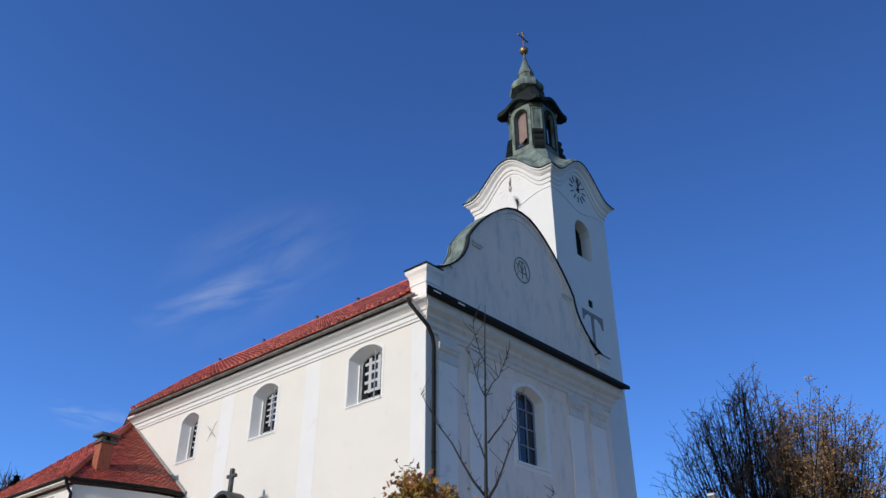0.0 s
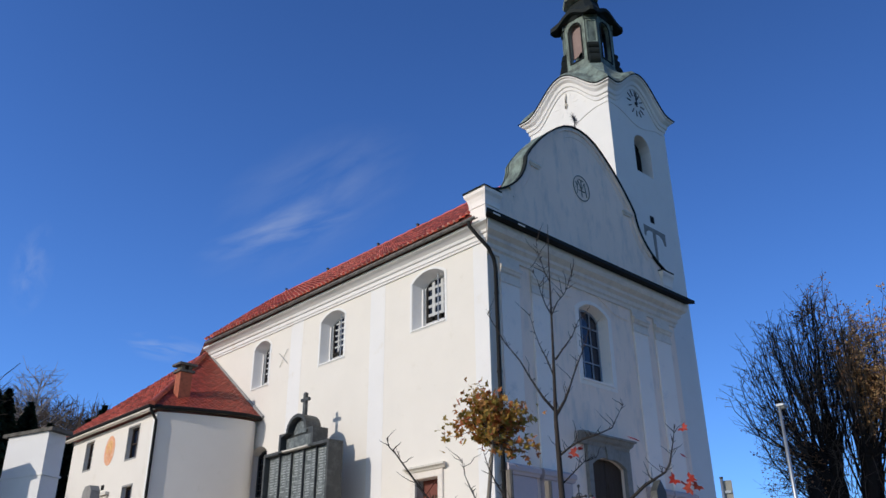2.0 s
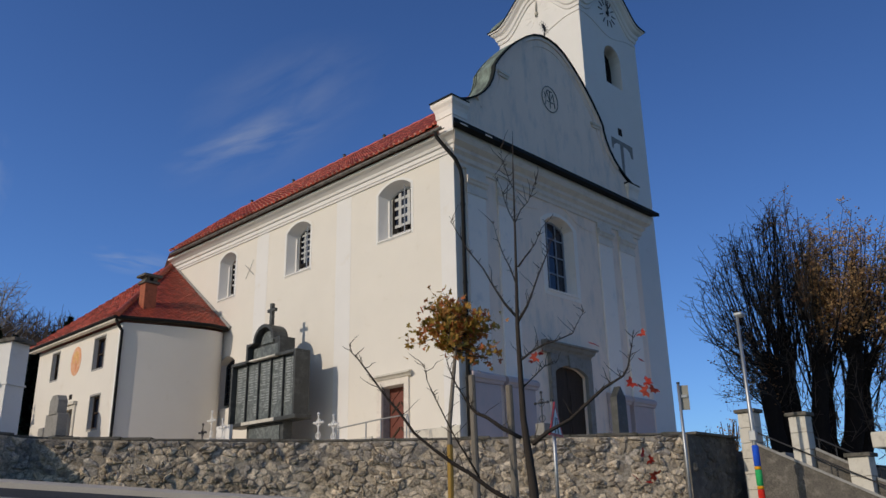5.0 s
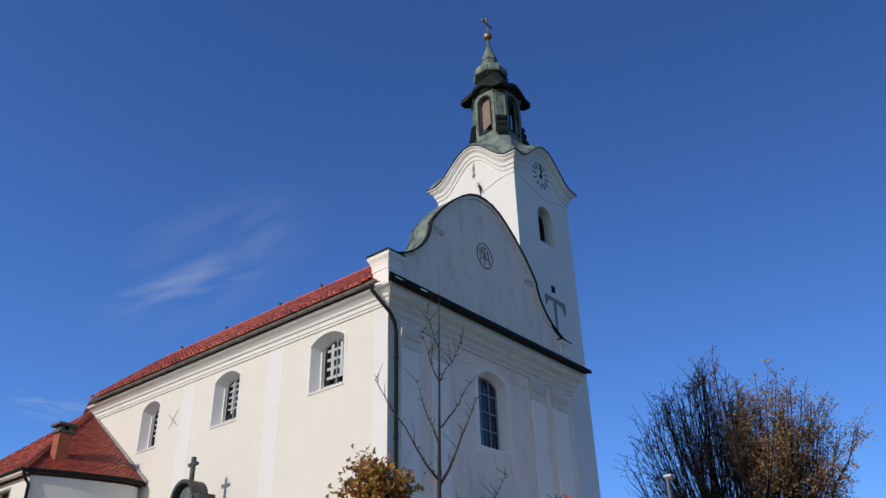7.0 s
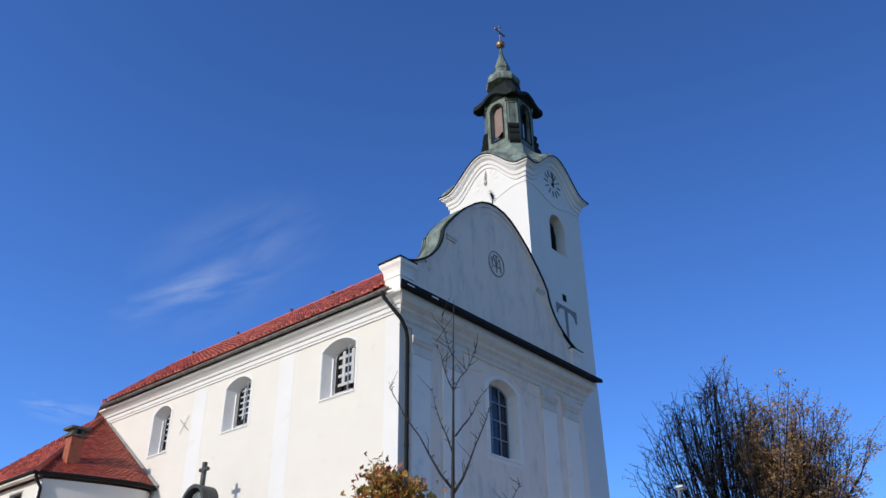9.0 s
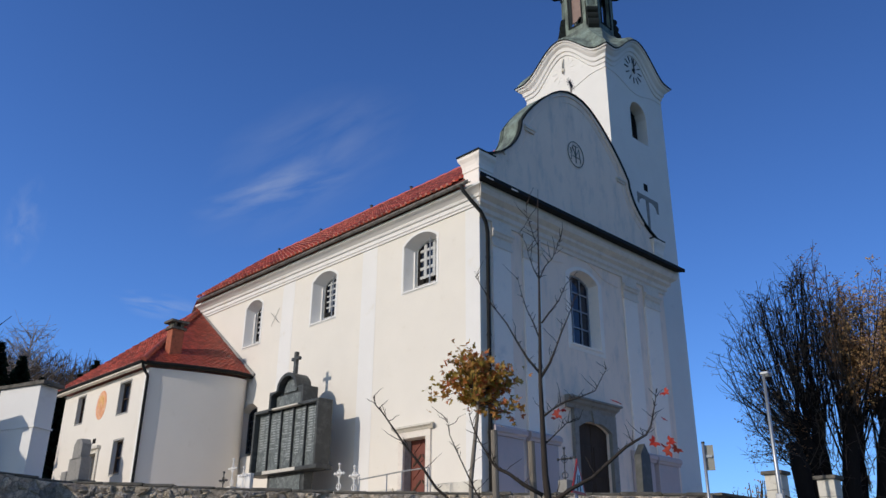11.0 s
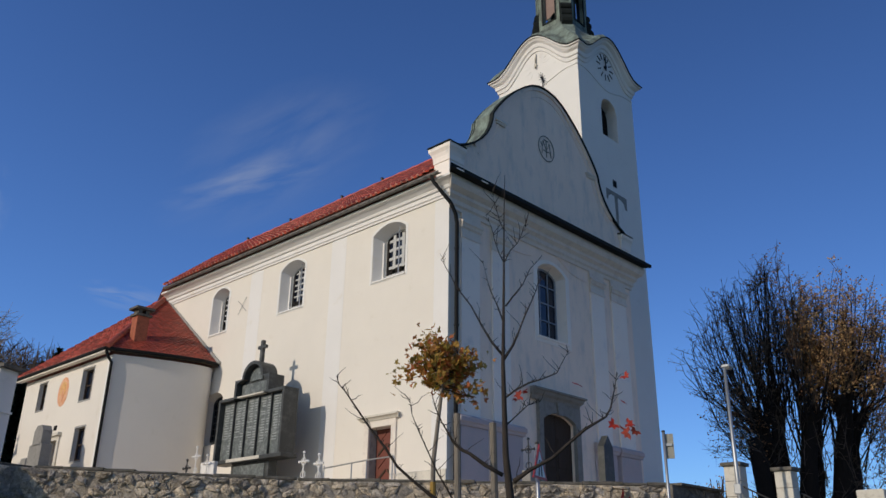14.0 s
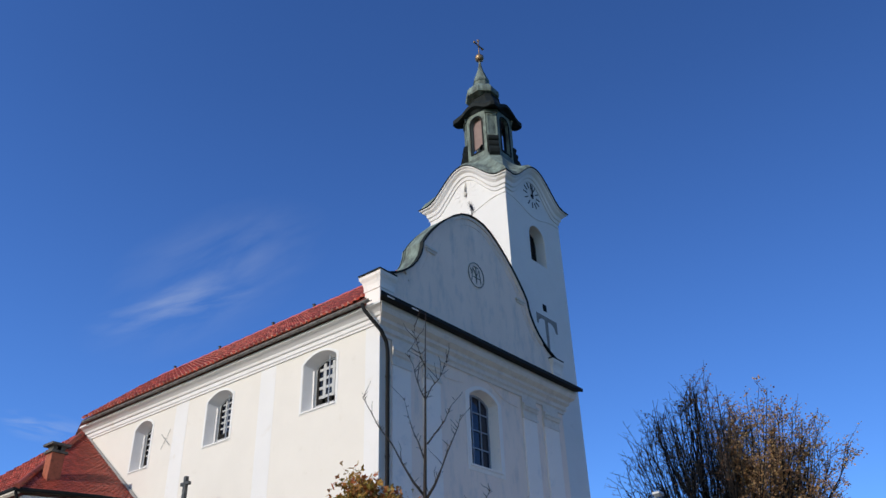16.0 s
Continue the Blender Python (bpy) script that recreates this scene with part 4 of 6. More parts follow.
part("verge_flashing", tube(bmesh.new(), [(-0.06, 18.6, 13.55), (-0.06, 13.0, 9.45)], 0.07, 6), "concrete", sac)
part("hip_ridge", tube(bmesh.new(), [(-4.45, 14.0, 9.5), (0.0, 18.6, 13.58)], 0.12, 8), "tile_old", sac)
chim = part("chimney", boxes((-3.24, -2.72, 14.4, 14.86, 9.6, 11.2), bevel=0.015), "brick", sac, "red brick chimney with a dark slab cap")
part("chimney_cap", boxes((-3.38, -2.58, 14.26, 15.0, 11.38, 11.48), (-3.32, -2.64, 14.32, 14.94, 11.1, 11.2), (-3.22, -3.06, 14.42, 14.84, 11.2, 11.38), (-2.9, -2.74, 14.42, 14.84, 11.2, 11.38), bevel=0.015), "coping", chim)


# ---- churchyard wall ----
POLY = [Vector(p) for p in ((-11.85, 4.65), (-9.98, 5.19), (-7.68, 3.08), (-4.68, 0.91), (-2.0, -2.44), (1.73, -6.19))]
TOPZ = [3.80, 3.74, 3.64, 3.59, 3.54, 3.54]
CUM = [0.0]
for a, b in zip(POLY, POLY[1:]):
    CUM.append(CUM[-1] + (b - a).length)


def along(s):
    """Place, outward normal and top height at the length s along the wall."""
    i = max(k for k in range(len(POLY) - 1) if CUM[k] <= s + 1e-6)
    t = (s - CUM[i]) / (CUM[i + 1] - CUM[i])
    d = (POLY[i + 1] - POLY[i]).normalized()
    n = Vector((d.y, -d.x))
    return POLY[i].lerp(POLY[i + 1], t), (n if n.y < 0 else -n), TOPZ[i] * (1 - t) + TOPZ[i + 1] * t


stone_wall = thing("stone_wall", "rubble stone churchyard wall with shade-blotched mortar and a mossy top", "wall", kind="structure")
core = []
N = 60
for i in range(N + 1):
    p, n, z = along(CUM[-1] * i / N)
    core.append([(p.x - n.x * d, p.y - n.y * d, h) for d, h in ((0.004, land(p.x, p.y) - 0.4), (0.004, z), (0.55, z), (0.55, land(p.x, p.y) - 0.4))])
part("wall_core", loft(bmesh.new(), core), "mortar", stone_wall)
d = (POLY[1] - POLY[0]).normalized()
side = Vector((d.y, -d.x)) if d.x > 0 else Vector((-d.y, d.x))
ring = lambda q: [(*(POLY[0] - d * q - side * b), z) for b, z in ((-0.03, 1.4), (-0.03, 3.79), (0.56, 3.79), (0.56, 1.4))]
# shade on the wall's end is painted with the darkened stone
part("wall_end", loft(bmesh.new(), [ring(0.0), ring(0.06)]), "dark_stone", stone_wall, "end of the wall, darkened for its shade")
rnd = random.Random(4)
s = 0.0
while s < CUM[-1] - 0.3:
    L = min(rnd.uniform(0.6, 1.1), CUM[-1] - s)
    p, n, z = along(s + L / 2)
    d = Vector((n.y, -n.x))
    h = rnd.uniform(0.05, 0.085)
    o = part("coping_slab", boxes((-L / 2 + 0.008, L / 2 - 0.008, -0.62, 0.012 + rnd.uniform(0, 0.02), 0, h), bevel=0.015), "coping", stone_wall)
    o.matrix_world = Matrix.Translation((p.x, p.y, z + rnd.uniform(-0.006, 0.006))) @ Matrix(((d.x, n.x, 0, 0), (d.y, n.y, 0, 0), (0, 0, 1, 0), (0, 0, 0, 1)))
    s += L


def cells(length, height, size, seed, flat=1.35):
    """Irregular polygons that fill a strip, as fieldstones do in a wall; wider than high."""
    r = random.Random(seed)
    pts = []
    length_, h_ = length / flat, height
    rows_ = int(h_ / size) + 1
    for j in range(0, rows_ + 1):
        x = -size + r.random() * size
        while x < length_ + size:
            pts.append((x + r.uniform(-0.4, 0.4) * size, max(0.05, (j + 0.5) * size + r.uniform(-0.5, 0.5) * size)))
            x += size * r.choice((0.4, 0.6, 0.9, 1.2, 1.7, 2.3))
    out = []
    for i, (px, py) in enumerate(pts):
        poly = [(px - 1, py - 1), (px + 1, py - 1), (px + 1, py + 1), (px - 1, py + 1)]
        for k, (qx, qy) in enumerate(pts):
            if k == i or abs(qx - px) > 4 * size or abs(qy - py) > 4 * size:
                continue
            mx, my, nx, ny = (px + qx) / 2, (py + qy) / 2, qx - px, qy - py
            new_p = []
            for a in range(len(poly)):
                b0, b1 = poly[a], poly[(a + 1) % len(poly)]
                d0 = (b0[0] - mx) * nx + (b0[1] - my) * ny
                d1 = (b1[0] - mx) * nx + (b1[1] - my) * ny
                if d0 <= 0:
                    new_p.append(b0)
                if d0 * d1 < 0:
                    t = d0 / (d0 - d1)
                    new_p.append((b0[0] + (b1[0] - b0[0]) * t, b0[1] + (b1[1] - b0[1]) * t))
            poly = new_p
        if poly and 0 < px < length_:
            wob = lambda u, v: (u * flat + 0.03 * math.sin(9 * v + 3 * u) + 0.02 * math.sin(23 * v - 7 * u), v + 0.03 * math.sin(7 * u + 2 * v) + 0.018 * math.sin(19 * u + 5 * v))
            out.append((wob(px, py), [wob(*q) for q in poly]))
    return out


def stone_mesh(c, poly, r, place):
    """A weathered stone: a rubbed-down outline, and a lumpy face that bulges out of the mortar."""
    k = r.uniform(0.93, 1.04)
    poly = [(c[0] + (u - c[0]) * k, c[1] + (v - c[1]) * k) for u, v in poly]
    for cut in (0.2, 0.25):
        fine = []
        for i in range(len(poly)):
            (u0, v0), (u1, v1) = poly[i], poly[(i + 1) % len(poly)]
            if math.hypot(u1 - u0, v1 - v0) < 0.03:
                fine.append(((u0 + u1) / 2, (v0 + v1) / 2))
                continue
            fine += [(u0 + (u1 - u0) * q + r.uniform(-0.011, 0.011), v0 + (v1 - v0) * q + r.uniform(-0.011, 0.011)) for q in (cut, 1 - cut)]
        poly = fine
    h = r.choice((0.012, 0.02, 0.035, 0.055, 0.08))
    tu, tv0 = r.uniform(-0.35, 0.35), r.uniform(-0.35, 0.35)
    base, mid, top = [], [], []
    for u, v in poly:
        du, dv = u - c[0], v - c[1]
        k1, k2 = r.uniform(0.88, 0.94), r.uniform(0.45, 0.65)
        base.append(place(u, v, -0.03))
        mid.append(place(c[0] + du * k1, c[1] + dv * k1, h * r.uniform(0.55, 0.8) + (tu * du + tv0 * dv) * 0.5))
        top.append(place(c[0] + du * k2, c[1] + dv * k2, h * r.uniform(0.6, 1.5) + (tu * du + tv0 * dv) * k2))
    n = len(poly)
    v = base + mid + top + [place(c[0], c[1], h * r.uniform(0.9, 1.3))]
    f = []
    for i in range(n):
        j = (i + 1) % n
        f += [(i, j, n + j, n + i), (n + i, n + j, 2 * n + j, 2 * n + i), (2 * n + i, 2 * n + j, 3 * n)]
    return v, f


rest_v, rest_f, count = [], [], 0
for c, poly in cells(CUM[-1], 2.6, 0.155, 11):
    p, n, zt = along(min(max(c[0], 0.01), CUM[-1] - 0.01))
    lo_z = land(p.x, p.y) - 0.1
    if zt - c[1] < lo_z - 0.1:
        continue
    poly = [(min(max(u, 0.0), CUM[-1]), max(v, 0.01)) for u, v in poly]

    def place(u, v, d):
        p_, n_, z_ = along(min(max(u, 0.001), CUM[-1] - 0.001))
        return (p_.x + n_.x * d, p_.y + n_.y * d, z_ - v)
    v, f = stone_mesh(c, poly, rnd, place)
    if 1.2 < c[0] and count < 300 and zt - c[1] > lo_z + 0.1:
        raw("stone", v, f, "rubble" if rnd.random() < 0.62 else "rubble_grey", stone_wall)
        count += 1
    else:
        k = len(rest_v)
        rest_v += v
        rest_f += [tuple(i + k for i in q) for q in f]
raw("stones", rest_v, rest_f, "rubble", stone_wall, "stuff")

side_wall = thing("side_stone_wall", "rubble wall turning the churchyard corner, its stone darkened for shade", "wall", kind="structure")
# corner wall in shade: core and stones carry that shade in their colour
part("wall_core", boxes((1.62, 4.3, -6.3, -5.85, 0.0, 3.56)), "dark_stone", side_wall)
part("coping", boxes((1.9, 4.3, -6.42, -5.8, 3.56, 3.63), bevel=0.015), "coping", side_wall)
rest_v, rest_f = [], []
for c, poly in cells(2.5, 2.6, 0.22, 5):
    v, f = stone_mesh(c, [(min(max(u, 0), 2.5), max(w_, 0.01)) for u, w_ in poly], rnd, lambda u, w_, d: (1.75 + u, -6.3 - d * 0.6, 3.55 - w_))
    k = len(rest_v)
    rest_v += v
    rest_f += [tuple(i + k for i in q) for q in f]
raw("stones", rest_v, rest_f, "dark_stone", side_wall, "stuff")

# ---- roof tiles ----


def glint_wear(me):
    """Pale clay on the lower end of each tile's roll: sun glints and wear painted in."""
    me.materials.append(M["tile_nose"])
    for p in me.polygons:
        if p.index % 8 in (4, 5):
            p.material_index = 1


def tile_data(w, L):
    """One moulded clay tile: a roll beside a pan, with a thick lower edge."""
    prof = [(0, 0.0), (0.2, 0.065), (0.4, 0.0), (0.65, -0.008), (1.0, 0.0)]
    v = []
    for y, lift in ((0, 0.07), (L * 1.12, 0.0)):
        v += [(u * w, y, h + lift) for u, h in prof]
    v += [(u * w, 0, h + 0.005) for u, h in prof]
    f = [(i, i + 1, i + 6, i + 5) for i in range(4)] + [(10 + i, 11 + i, i + 1, i) for i in range(4)]
    me = bpy.data.meshes.new("roof_tile")
    me.from_pydata(v, [], f)
    me.materials.append(M["tile"])
    glint_wear(me)
    return me, v, f


def tile_roof(parent, origin, ux, uy, width, length, inside, w, L, near):
    """Tiles in courses on a slope; inside(u, v) tells where the slope is, near(u, v) which tiles are single pieces."""
    me, tv, tf = tile_data(w, L)
    ux, uy = Vector(ux).normalized(), Vector(uy).normalized()
    nz = ux.cross(uy)
    rot = Matrix((ux, uy, nz)).transposed()
    rv, rf, n = [], [], 0
    for j in range(int(length / L)):
        for i in range(int(width / w)):
            u, v = (i + 0.5 * 0) * w, j * L
            if not inside(u + w / 2, v + L / 2):
                continue
            p = Vector(origin) + ux * u + uy * v + nz * (0.02 + rnd.uniform(-0.006, 0.008))
            if n < 290 and near(u, v):
                o = new("tile", me)
                o.parent = parent
                o.matrix_world = Matrix.Translation(p) @ rot.to_4x4() @ pose(0, 0, 0, 0, 0, rnd.uniform(-1, 1))
                n += 1
            else:
                k = len(rv)
                rv += [tuple(p + rot @ Vector(q)) for q in tv]
                rf += [tuple(a + k for a in q) for q in tf]
    glint_wear(raw("tiles", rv, rf, "tile", parent, "stuff").data)


sl = Vector((RX + 0.62, 0, RZ - 13.78))
SLL = sl.length
tile_roof(roof, (-0.62, 17.8, 13.80), (0, -1, 0), sl, 17.2, SLL, lambda u, v: True, 0.26, 0.40, lambda u, v: u > 11.5)
hip_top = Vector((RX, RY, RZ))
fill_l = (RY - 17.85)
tile_roof(roof, (-0.62, 22.7, 13.80), (0, -1, 0), sl, 4.9, SLL, lambda u, v: (22.7 - u) < 17.85 + fill_l * v / SLL, 0.26, 0.40, lambda u, v: False)
part("ridge_tiles", tube(bmesh.new(), [(RX, 0.8 + 0.45 * k, RZ + 0.04 + (0.03 if k % 2 else 0)) for k in range(49)], 0.13, 8), "tile", roof)


def flat_tile(w, L):
    """One plain tile with a rounded tail and a thick lower edge."""
    v = [(0.01, 0.05, 0.035), (w * 0.28, 0.0, 0.035), (w * 0.72, 0.0, 0.035), (w - 0.01, 0.05, 0.035), (w - 0.01, L * 1.5, 0.0), (0.01, L * 1.5, 0.0)]
    v += [(x, y, z - 0.022) for x, y, z in v[:4]]
    f = [(0, 1, 2, 3, 4, 5), (6, 7, 1, 0), (7, 8, 2, 1), (8, 9, 3, 2)]
    me = bpy.data.meshes.new("roof_tile")
    me.from_pydata(v, [], f)
    me.materials.append(M["tile_flat"])
    return me, v, f


def cone_tiles(parent, eaves, apex, w, L, limit, flat=False):
    """Courses of tiles that follow a bent eaves line up to one apex."""
    me, tv_, tf_ = flat_tile(w, L) if flat else tile_data(w, L)
    apex = Vector(apex)
    high = max((apex - Vector(p)).length for p in eaves)
    rv, rf, n = [], [], 0
    for j in range(int(high / L)):
        t = j * L / high
        ring = [Vector(p).lerp(apex, t) for p in eaves]
        for a, b in zip(ring, ring[1:]):
            m = max(1, round((b - a).length / w))
            for i in range(m):
                p = a.lerp(b, (i + (0.5 if flat and j % 2 else 0)) / m)
                ux = (b - a).normalized()
                uy = apex - a.lerp(b, 0.5)
                uy = (uy - ux * uy.dot(ux)).normalized()
                nz = ux.cross(uy)
                rot = Matrix((ux, uy, nz)).transposed()
                p = p + nz * (0.03 + rnd.uniform(-0.006, 0.008))
                if n < limit and p.y < 15.5:
                    o = new("tile", me)
                    o.parent = parent
                    o.matrix_world = Matrix.Translation(p) @ rot.to_4x4()
                    n += 1
                else:
                    k = len(rv)
                    rv += [tuple(p + rot @ Vector(q)) for q in tv_]
                    rf += [tuple(x + k for x in q) for q in tf_]
    rest = raw("tiles", rv, rf, "tile_flat" if flat else "tile", parent, "stuff").data
    if not flat:
        glint_wear(rest)


cone_tiles(sac_roof, [(x, y, ez + 0.01) for x, y in eav[:2]], (0.0, 18.6, 13.5), 0.24, 0.36, 60)
cone_tiles(sac_roof, [(x, y, ez + 0.01) for x, y in eav[1:]], (0.0, 18.6, 13.5), 0.19, 0.17, 230, True)


# ---- war memorial ----
memorial = thing("war_memorial", "broad dark granite memorial with five engraved panels and a cross", "memorial")
MX = lambda u, v, d: (-1.5 + d, u, v)
M0, M1, MC = 6.02, 10.04, 8.03                # ends and middle along the wall
part("pedestal", boxes((-1.42, -1.05, 6.9, 9.15, 3.3, 4.96), bevel=0.015), "granite", memorial)
part("plinth_panel", boxes((-1.45, -1.42, 7.1, 8.95, 4.1, 4.82), bevel=0.006), "granite_panel", memorial)
part("base_slab", boxes((-1.68, -1.0, M0 - 0.12, M1 + 0.1, 4.92, 5.06), bevel=0.02), "granite", memorial, "weathered granite ledge")
part("slab_edge", boxes((-1.70, -1.682, 7.1, 9.1, 4.94, 5.05)), "pale_stone", memorial, "pale bird-stained edge of the ledge")
part("block", boxes((-1.42, -1.10, M0 + 0.08, M1 - 0.08, 5.06, 7.16)), "granite", memorial)
for y0, y1 in ((M0, M0 + 0.11), (M1 - 0.11, M1)):
    part("side_frame", boxes((-1.66, -1.04, y0, y1, 5.06, 7.155), bevel=0.01), "granite", memorial)
for y0, y1 in ((M0, MC - 1.06), (MC + 1.06, M1)):
    part("top_ledge", boxes((-1.66, -1.04, y0, y1, 7.16, 7.27), bevel=0.01), "granite", memorial)


def crown_line(k):
    """A stepped block with a round head, k metres inside its outline."""
    arc = [(MC + (0.64 - k) * math.cos(a), 7.86 + (0.60 - k) * math.sin(a)) for a in [math.pi * n / 14 for n in range(15)]]
    return [(MC - 1.06 + k, 7.2), (MC + 1.06 - k, 7.2), (MC + 1.06 - k, 7.86 - k), *arc, (MC - 1.06 + k, 7.86 - k)]


part("crown", prism(bmesh.new(), crown_line(0.0), MX, 0.08, 0.48), "granite", memorial)
part("crown_frame", pierced(bmesh.new(), crown_line(0.0), [([(u, max(v, 7.26)) for u, v in crown_line(0.12)],) * 2], lambda u, v, d: MX(u, v, d - 0.16), 0.24), "granite", memorial, "proud dark granite frame of the crown")
part("crown_panel", boxes((-1.455, -1.42, MC - 0.86, MC + 0.86, 7.3, 7.7), bevel=0.008), "granite_panel", memorial)
part("crown_relief", prism(bmesh.new(), [(MC + 0.38 * math.cos(a), 7.78 + 0.44 * math.sin(a)) for a in [math.pi * k / 10 for k in range(11)]], MX, 0.03, 0.08), "granite_panel", memorial)
part("ledge", boxes((-1.68, -1.5, MC - 0.8, MC + 0.8, 7.19, 7.25), bevel=0.01), "pale_stone", memorial, "pale ledge under the crown")
M["engraved"] = mat("pale_engraving", (0.36, 0.38, 0.37), 0.6, 0.2, 6, 60, 0.0)
PW = (M1 - M0 - 0.24) / 5
for k in range(5):
    y0 = M0 + 0.12 + PW * k
    pn = part("name_panel", boxes((-1.46, -1.42, y0 + 0.02, y0 + PW - 0.02, 5.1, 7.14), bevel=0.008), "granite_panel", memorial, "grey engraved granite panel")
    bm = bmesh.new()
    for col in range(2):
        stop = rnd.uniform(13, 20)
        for r_ in range(20):
            if rnd.random() < 0.1 or r_ > stop:
                continue
            u, z = y0 + 0.07 + 0.33 * col, 7.03 - 0.092 * r_
            box(bm, -1.464, -1.459, u, u + rnd.uniform(0.16, 0.29), z, z + 0.034)
    part("engraving", bm, "engraved", pn)["kind"] = "stuff"
    if k:
        part("panel_joint", boxes((-1.54, -1.42, y0 - 0.02, y0 + 0.02, 5.06, 7.16)), "granite", memorial)
cr = part("cross", boxes((-1.36, -1.22, MC - 0.02, MC + 0.12, 8.4, 9.3), bevel=0.02), "granite", memorial)
part("crossbar", boxes((-1.35, -1.23, MC - 0.2, MC + 0.3, 8.98, 9.1), bevel=0.02), "granite", cr)
part("steps", boxes((-2.1, -0.9, 6.4, 10.4, 3.0, 3.9), bevel=0.02), "granite", memorial)
hs = thing("headstone", "small white headstone beside the memorial", "headstone")
part("slab", boxes((-2.0, -1.85, 9.35, 10.25, 3.4, 5.0), bevel=0.02), "white", hs)
part("base", boxes((-2.15, -1.7, 9.2, 10.4, 3.2, 3.95), bevel=0.02), "concrete", hs)


def grave_cross(x, y, top, h, material, label):
    """A wrought cross with trefoil ends on a small stone."""
    g = thing("grave_cross", label, "grave cross", "grave crosses")
    z0 = top - h
    part("stone_base", boxes((x - 0.16, x + 0.16, y - 0.17, y + 0.17, 3.2, z0 + 0.06), bevel=0.03), "pale_stone" if material == "white" else "stone", g)
    part("upright", tube(bmesh.new(), [(x, y, z0), (x, y, top)], 0.02, 6), material, g)
    part("crossbar", tube(bmesh.new(), [(x, y - h * 0.24, top - h * 0.32), (x, y + h * 0.24, top - h * 0.32)], 0.02, 6), material, g)
    for dy, dz in ((-0.24, -0.32), (0.24, -0.32), (0, 0), (0, -0.32)):
        bm = bmesh.new()
        bmesh.ops.create_icosphere(bm, subdivisions=1, radius=0.05 if dy or dz == 0 else 0.065, matrix=pose(x, y + dy * h, top + dz * h))
        part("finial", bm, material, g)
    for s_ in (-1, 1):
        arc = [(x, y + s_ * 0.11 * math.sin(a), top - h * 0.32 - 0.11 * math.cos(a)) for a in [math.pi * k / 8 for k in range(9)]]
        part("half_ring", tube(bmesh.new(), arc, 0.013, 5), material, g)
        arc = [(x, y + s_ * (0.02 + 0.09 * math.sin(a)), z0 + 0.2 - 0.09 * math.cos(a)) for a in [math.pi * k / 6 for k in range(7)]]
        part("scroll", tube(bmesh.new(), arc, 0.014, 5), material, g)
    return g


grave_cross(-2.5, 9.72, 5.45, 1.0, "white", "white painted iron grave cross")
grave_cross(-2.5, 8.98, 5.1, 0.85, "white", "small white iron grave cross")
grave_cross(-2.5, 10.3, 5.05, 0.9, "iron", "small dark iron grave cross")
grave_cross(-2.5, 3.53, 4.75, 0.85, "white", "white painted iron grave cross by the railing")
grave_cross(-2.5, 2.80, 4.62, 0.8, "white", "white iron grave cross with wide arms")
grave_cross(2.5, -1.1, 5.3, 1.0, "iron", "dark iron grave cross before the front")
tomb = thing("tombstone", "dark granite family tombstone beside the sacristy", "tombstone")
part("base", boxes((-5.8, -5.1, 15.1, 16.9, 3.6, 4.9), bevel=0.03), "granite", tomb)
part("shoulder", boxes((-5.7, -5.3, 15.35, 16.5, 4.9, 5.75), bevel=0.02), "stone", tomb)
part("stele", prism(bmesh.new(), [(15.45, 5.7), (16.25, 5.7), (16.25, 6.25), (16.05, 6.45), (15.65, 6.45), (15.45, 6.25)], lambda u, v, d: (-5.7 + d, u, v), 0, 0.35), "stone", tomb)
part("side_stone", boxes((-5.75, -5.35, 16.5, 17.0, 4.9, 5.3), bevel=0.05), "stone", tomb)
for k, (yy, zz, hh) in enumerate(((-2.2, 3.5, 1.75),)):
    hs = thing("headstone", "narrow dark headstone in the front churchyard", "headstone", "front headstones")
    xx = 5.1 + 0.75 * k
    part("slab", prism(bmesh.new(), [(xx - 0.3, zz - 0.3), (xx + 0.3, zz - 0.3), (xx + 0.26, zz + hh), (xx, zz + hh + 0.35), (xx - 0.26, zz + hh)], FY, yy - 0.12, yy + 0.12), "strip" if k else "granite", hs)

rail = thing("railing", "thin galvanised handrail beside the side door", "railing")
part("handrail", tube(bmesh.new(), [(-0.9, 4.6, 4.5), (-0.9, 2.5, 4.6), (-0.9, 1.3, 4.62), (-0.9, 1.2, 4.1)], 0.022, 6), "zinc", rail)
for y in (4.55, 3.2, 2.5, 1.35):
    part("post", tube(bmesh.new(), [(-0.9, y, 3.4), (-0.9, y, 4.58)], 0.02, 6), "zinc", rail)

